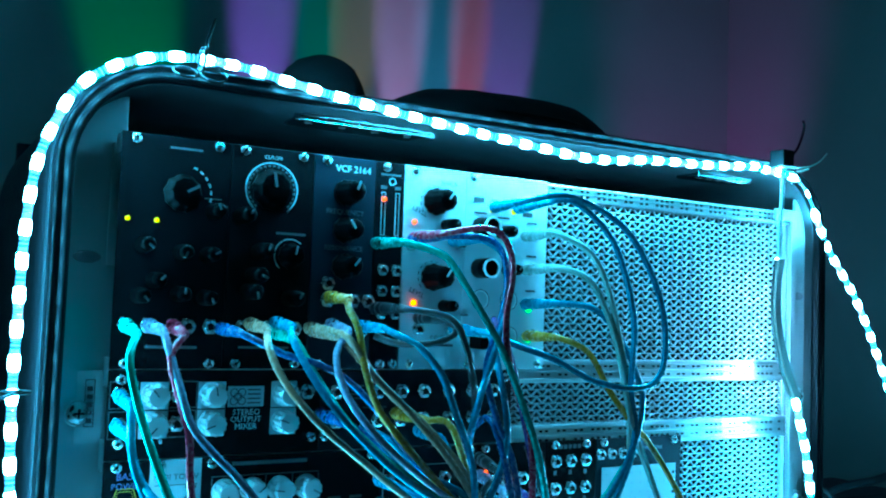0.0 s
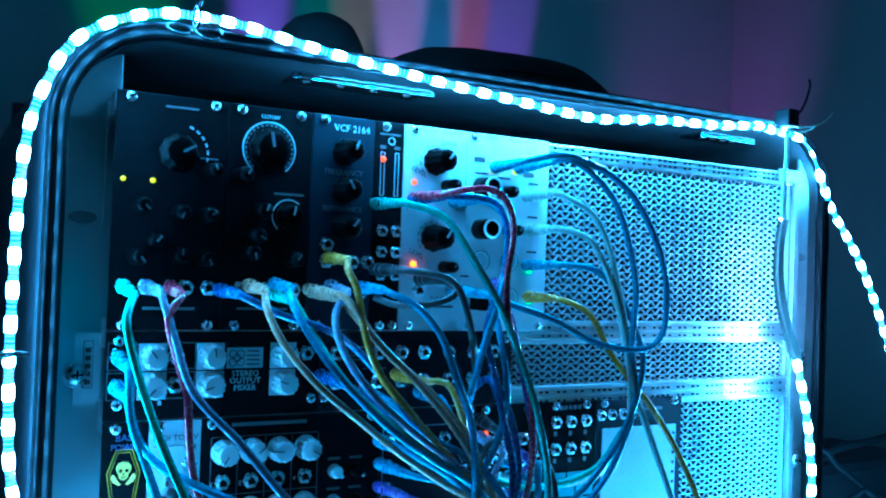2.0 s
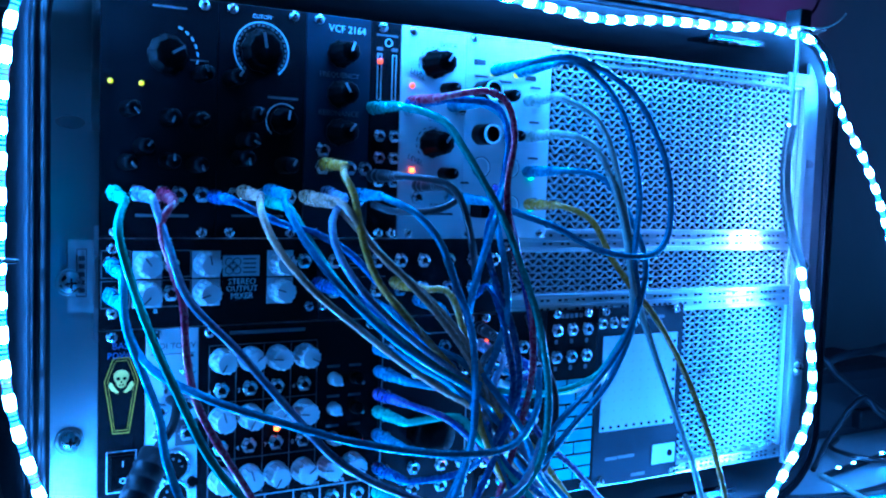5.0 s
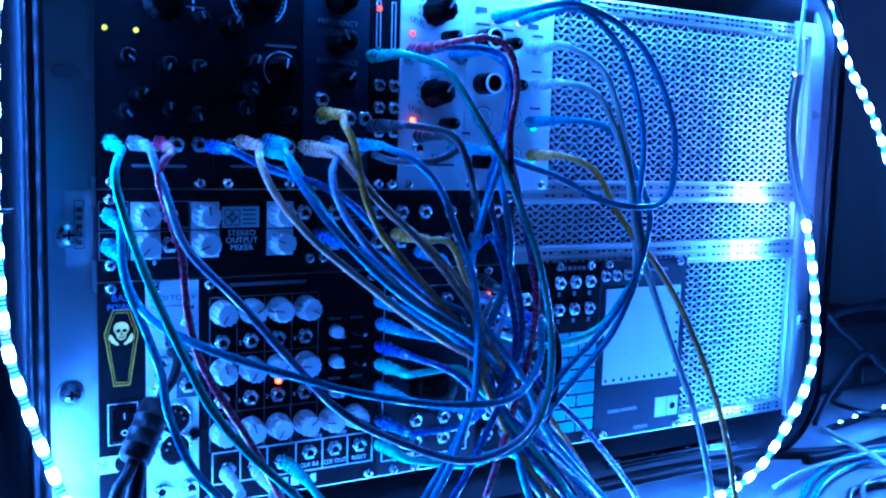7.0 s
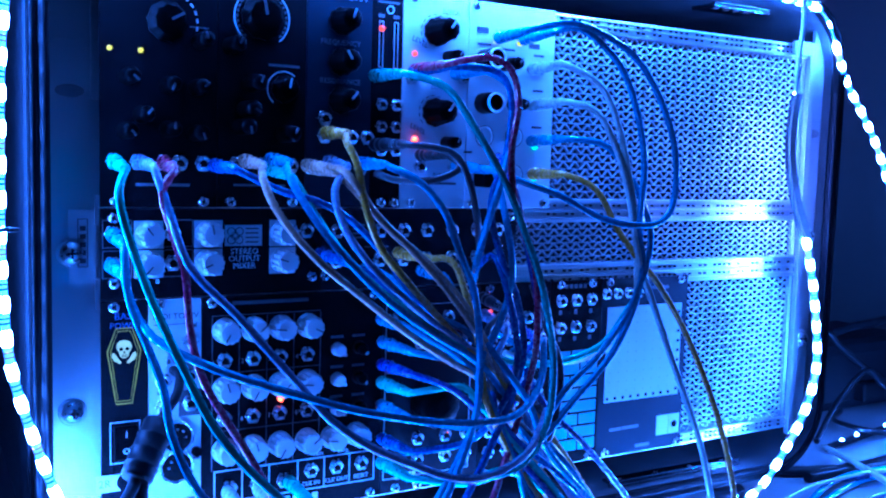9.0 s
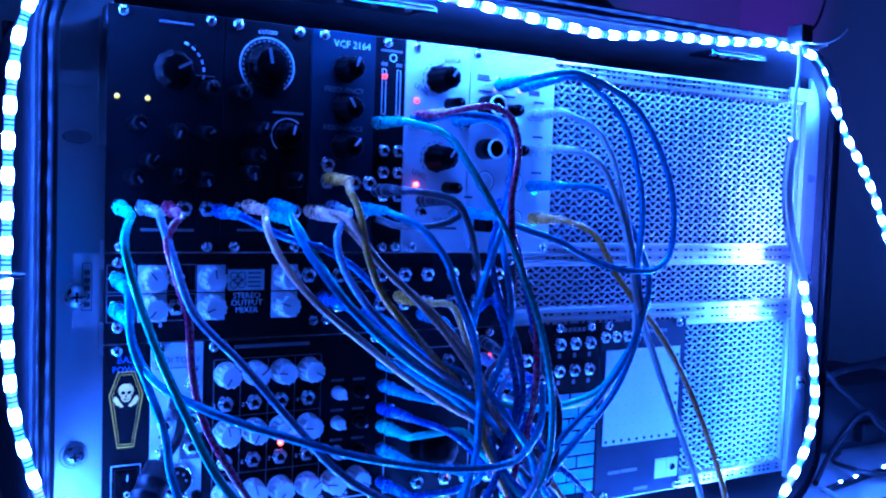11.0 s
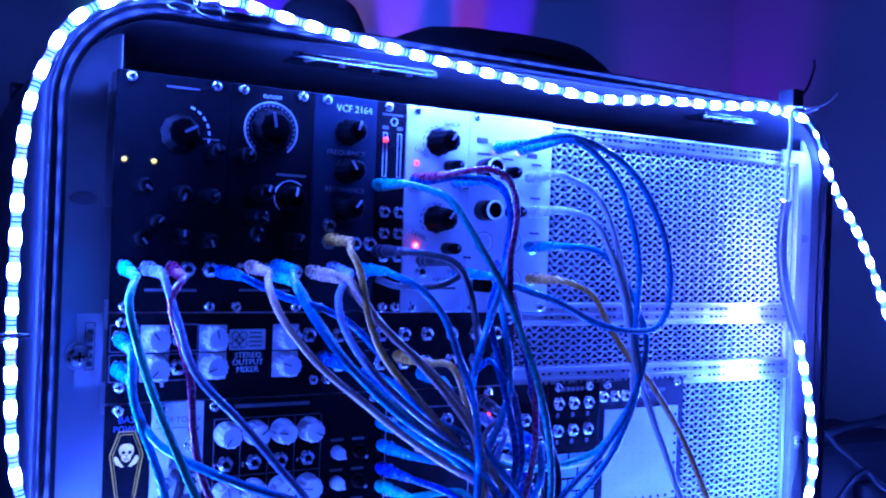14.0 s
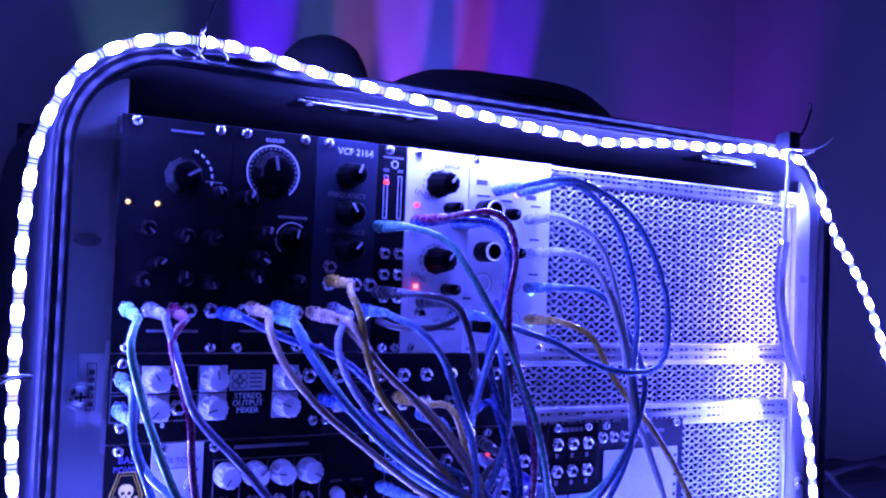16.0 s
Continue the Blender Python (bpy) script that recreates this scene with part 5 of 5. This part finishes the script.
for x, z, rx, rz in ((0.0432, 0.4072, 0.0075, 0.0050), (0.0276, 0.4066, 0.0065, 0.0036)):
    bm = bmesh.new()
    loop = [(x + rx * math.cos(a), -0.016 + 0.004 * math.sin(a), z + rz * math.sin(a)) for a in [0.45 * k - 0.4 for k in range(14)]]
    tube(bm, smooth_path(loop, 0.002), 0.0007, 8)
    thing("wire_loop", bm, RUBBER, "thin dark wire looped under the light strip", "wire", "wire loops")
bm = bmesh.new()
box(bm, 0.480, 0.492, -0.036, -0.022, 0.4020, 0.4150, 0.001)
clip = thing("strip_connector", bm, RUBBER, "small black connector block at the strip's corner", "connector")
for i, run in enumerate((((0.491, -0.03, 0.408), (0.500, -0.032, 0.418), (0.506, -0.033, 0.434), (0.504, -0.034, 0.440)), ((0.492, -0.03, 0.403), (0.508, -0.034, 0.404), (0.520, -0.036, 0.409), (0.530, -0.036, 0.417)), ((0.486, -0.03, 0.400), (0.500, -0.03, 0.399), (0.512, -0.033, 0.403)))):
    bm = bmesh.new()
    tube(bm, smooth_path(run, 0.003), 0.0011 - 0.0003 * (i > 0), 6)
    thing("loose_wire", bm, RUBBER if i == 0 else CABLE_MATS["white"], "short loose wire end at the strip connector", "wire", "loose wires")

# ---- soft black things on top of the case ----
def lump(name, centre, size, label, category, seed):
    bm = bmesh.new()
    bmesh.ops.create_uvsphere(bm, u_segments=40, v_segments=20, radius=1)
    for v in bm.verts:
        c = v.co.copy()
        k = 1 + 0.05 * noise.noise(c * 1.7 + Vector((seed, 0, 0))) + 0.02 * noise.noise(c * 5)
        z = max(c.z, -0.55)
        sgn = 1 if c.x > 0 else -1
        v.co = Vector((centre[0] + size[0] * sgn * abs(c.x) ** 0.85 * k, centre[1] + size[1] * c.y * k, centre[2] + size[2] * z * k))
    for f in bm.faces:
        f.smooth = True
    return thing(name, bm, FABRIC, label, category)


bag = empty("bag", (0.326, 0.13, 0.4135), "low soft black fabric bag lying on the case", "bag")
body = lump("body", (0, 0, 0.018), (0.110, 0.055, 0.031), "", "", 2.0)
body.parent = bag
bm = bmesh.new()
tube(bm, smooth_path([(-0.096, -0.01, 0.012), (-0.075, -0.036, 0.020), (-0.02, -0.053, 0.024), (0.05, -0.048, 0.023), (0.092, -0.02, 0.014)], 0.006), 0.0016, 8)
seam = new("piping", mesh_of("piping", bm, RUBBER))
seam.parent = bag
flap = lump("flap", (0.145, -0.01, 0.008), (0.110, 0.040, 0.018), "", "", 4.0)
flap.parent = bag
bm = bmesh.new()
tube(bm, smooth_path([(0.180, -0.03, 0.012), (0.203, -0.034, 0.016), (0.231, -0.034, 0.015), (0.260, -0.03, 0.010)], 0.006), 0.005, 8, 0.5)
strap = new("strap", mesh_of("strap", bm, FABRIC))
strap.parent = bag
lump("headphone_pad", (0.170, 0.14, 0.4345), (0.034, 0.035, 0.038), "rounded black padded earcup resting on the case", "headphones", 7.0)

# ---- things on the table beside the case ----
def loose_cable(points, radius, material, label):
    bm = bmesh.new()
    tube(bm, smooth_path(points, 0.008), radius, 8)
    return thing("loose_cable", bm, material, label, "cable", "loose cables on the table")


loose_cable([(0.497, -0.049, 0.005), (0.532, -0.024, 0.005), (0.572, -0.003, 0.005), (0.617, 0.012, 0.006), (0.659, 0.017, 0.005), (0.703, 0.011, 0.005), (0.80, -0.01, 0.005)], 0.0028, CABLE_MATS["sky"], "pale blue cable curving over the table")
loose_cable([(0.502, -0.053, 0.005), (0.537, -0.031, 0.004), (0.573, -0.013, 0.004), (0.617, 0.000, 0.004), (0.655, 0.005, 0.004), (0.697, 0.000, 0.004), (0.80, -0.03, 0.004)], 0.0026, CABLE_MATS["sky"], "pale blue cable curving over the table")
loose_cable([(0.507, -0.015, 0.010), (0.545, -0.002, 0.009), (0.576, 0.003, 0.010), (0.603, 0.001, 0.012), (0.661, -0.001, 0.012), (0.72, -0.01, 0.006)], 0.0018, CABLE_MATS["white"], "thin white cable crossing the table")
loose_cable([(0.672, 0.070, 0.012), (0.659, 0.033, 0.012), (0.644, -0.004, 0.012), (0.630, -0.040, 0.010)], 0.0030, CABLE_MATS["white"], "white cable crossing the table")
loose_cable([(0.600, 0.016, 0.004), (0.640, 0.001, 0.009), (0.674, -0.009, 0.009), (0.74, -0.03, 0.004)], 0.0020, CABLE_MATS["violet"], "thin violet cable lying on the table")
loose_cable([(0.544, -0.072, 0.005), (0.573, -0.047, 0.005), (0.597, -0.033, 0.005), (0.621, -0.029, 0.005), (0.647, -0.033, 0.005), (0.70, -0.06, 0.005)], 0.0024, CABLE_MATS["lavender"], "pale cable looped on the table")
loose_cable([(0.532, -0.066, 0.004), (0.564, -0.042, 0.004), (0.584, -0.037, 0.004), (0.611, -0.039, 0.004), (0.66, -0.06, 0.004)], 0.0030, CABLE_MATS["black"], "black cable coiled on the table")
loose_cable([(0.83, 0.17, 0.005), (0.786, 0.145, 0.006), (0.761, 0.102, 0.012), (0.765, 0.085, 0.012), (0.806, 0.081, 0.006), (0.90, 0.08, 0.005)], 0.0028, CABLE_MATS["black"], "black cable coiled on the table")
loose_cable([(0.58, 0.06, 0.004), (0.62, 0.040, 0.004), (0.68, 0.030, 0.004), (0.76, 0.035, 0.004), (0.90, 0.02, 0.004)], 0.0055, RUBBER, "thick black cable lying on the table")
loose_cable([(0.60, 0.030, 0.004), (0.66, 0.026, 0.005), (0.74, 0.022, 0.004), (0.88, 0.00, 0.004)], 0.0050, RUBBER, "thick black cable lying on the table")
loose_cable([(0.70, 0.22, 0.005), (0.74, 0.17, 0.060), (0.78, 0.15, 0.100), (0.85, 0.15, 0.108), (0.95, 0.18, 0.100), (1.05, 0.30, 0.005)], 0.0045, RUBBER, "thick black cable arching over the adapter")
loose_cable([(0.72, 0.26, 0.005), (0.755, 0.16, 0.102), (0.785, 0.14, 0.085), (0.82, 0.13, 0.060), (0.90, 0.13, 0.020), (0.98, 0.15, 0.005)], 0.0038, RUBBER, "thick black cable looping over the adapter")
loose_cable([(0.70, 0.10, 0.005), (0.76, 0.125, 0.030), (0.80, 0.120, 0.065), (0.83, 0.118, 0.045), (0.92, 0.11, 0.005)], 0.0030, RUBBER, "black cable arching in front of the adapter")
box_thing = empty("power_adapter", (0.86, 0.24, 0.0), "dark bulky power adapter lying on the table", "power adapter")
bm = bmesh.new()
box(bm, 0.755, 0.98, 0.175, 0.30, 0.0, 0.082, 0.014)
part("body", bm, SHELL, box_thing)
bm = bmesh.new()
box(bm, 0.86, 0.90, 0.163, 0.177, 0.012, 0.035, 0.003)
part("socket", bm, RUBBER, box_thing)
tail_strip = empty("spare_light_strip", (0.75, 0.06, 0.0), "glowing tail of light strip lying on the table", "light strip")
tail_path = [(0.690, 0.080, 0.005), (0.707, 0.084, 0.005), (0.738, 0.089, 0.005), (0.773, 0.096, 0.005), (0.800, 0.100, 0.005), (0.841, 0.105, 0.005), (0.92, 0.11, 0.005)]
bm = bmesh.new()
tube(bm, smooth_path(tail_path, 0.005), 0.0035, 8)
part("sleeve", bm, RUBBER, tail_strip, "dark back of the strip")
for p, t, s, u in frames_along(smooth_path(tail_path, 0.0310))[1:]:
    ob = new("led", LED_MESH)
    ob.parent = tail_strip
    ob.location = p + Vector((0, 0, 0.003)) - world_place(tail_strip)
    ob.scale = (0.5, 0.5, 0.5)
    ob.rotation_mode = "QUATERNION"
    ob.rotation_quaternion = Vector((0, 1, 0)).rotation_difference(t)
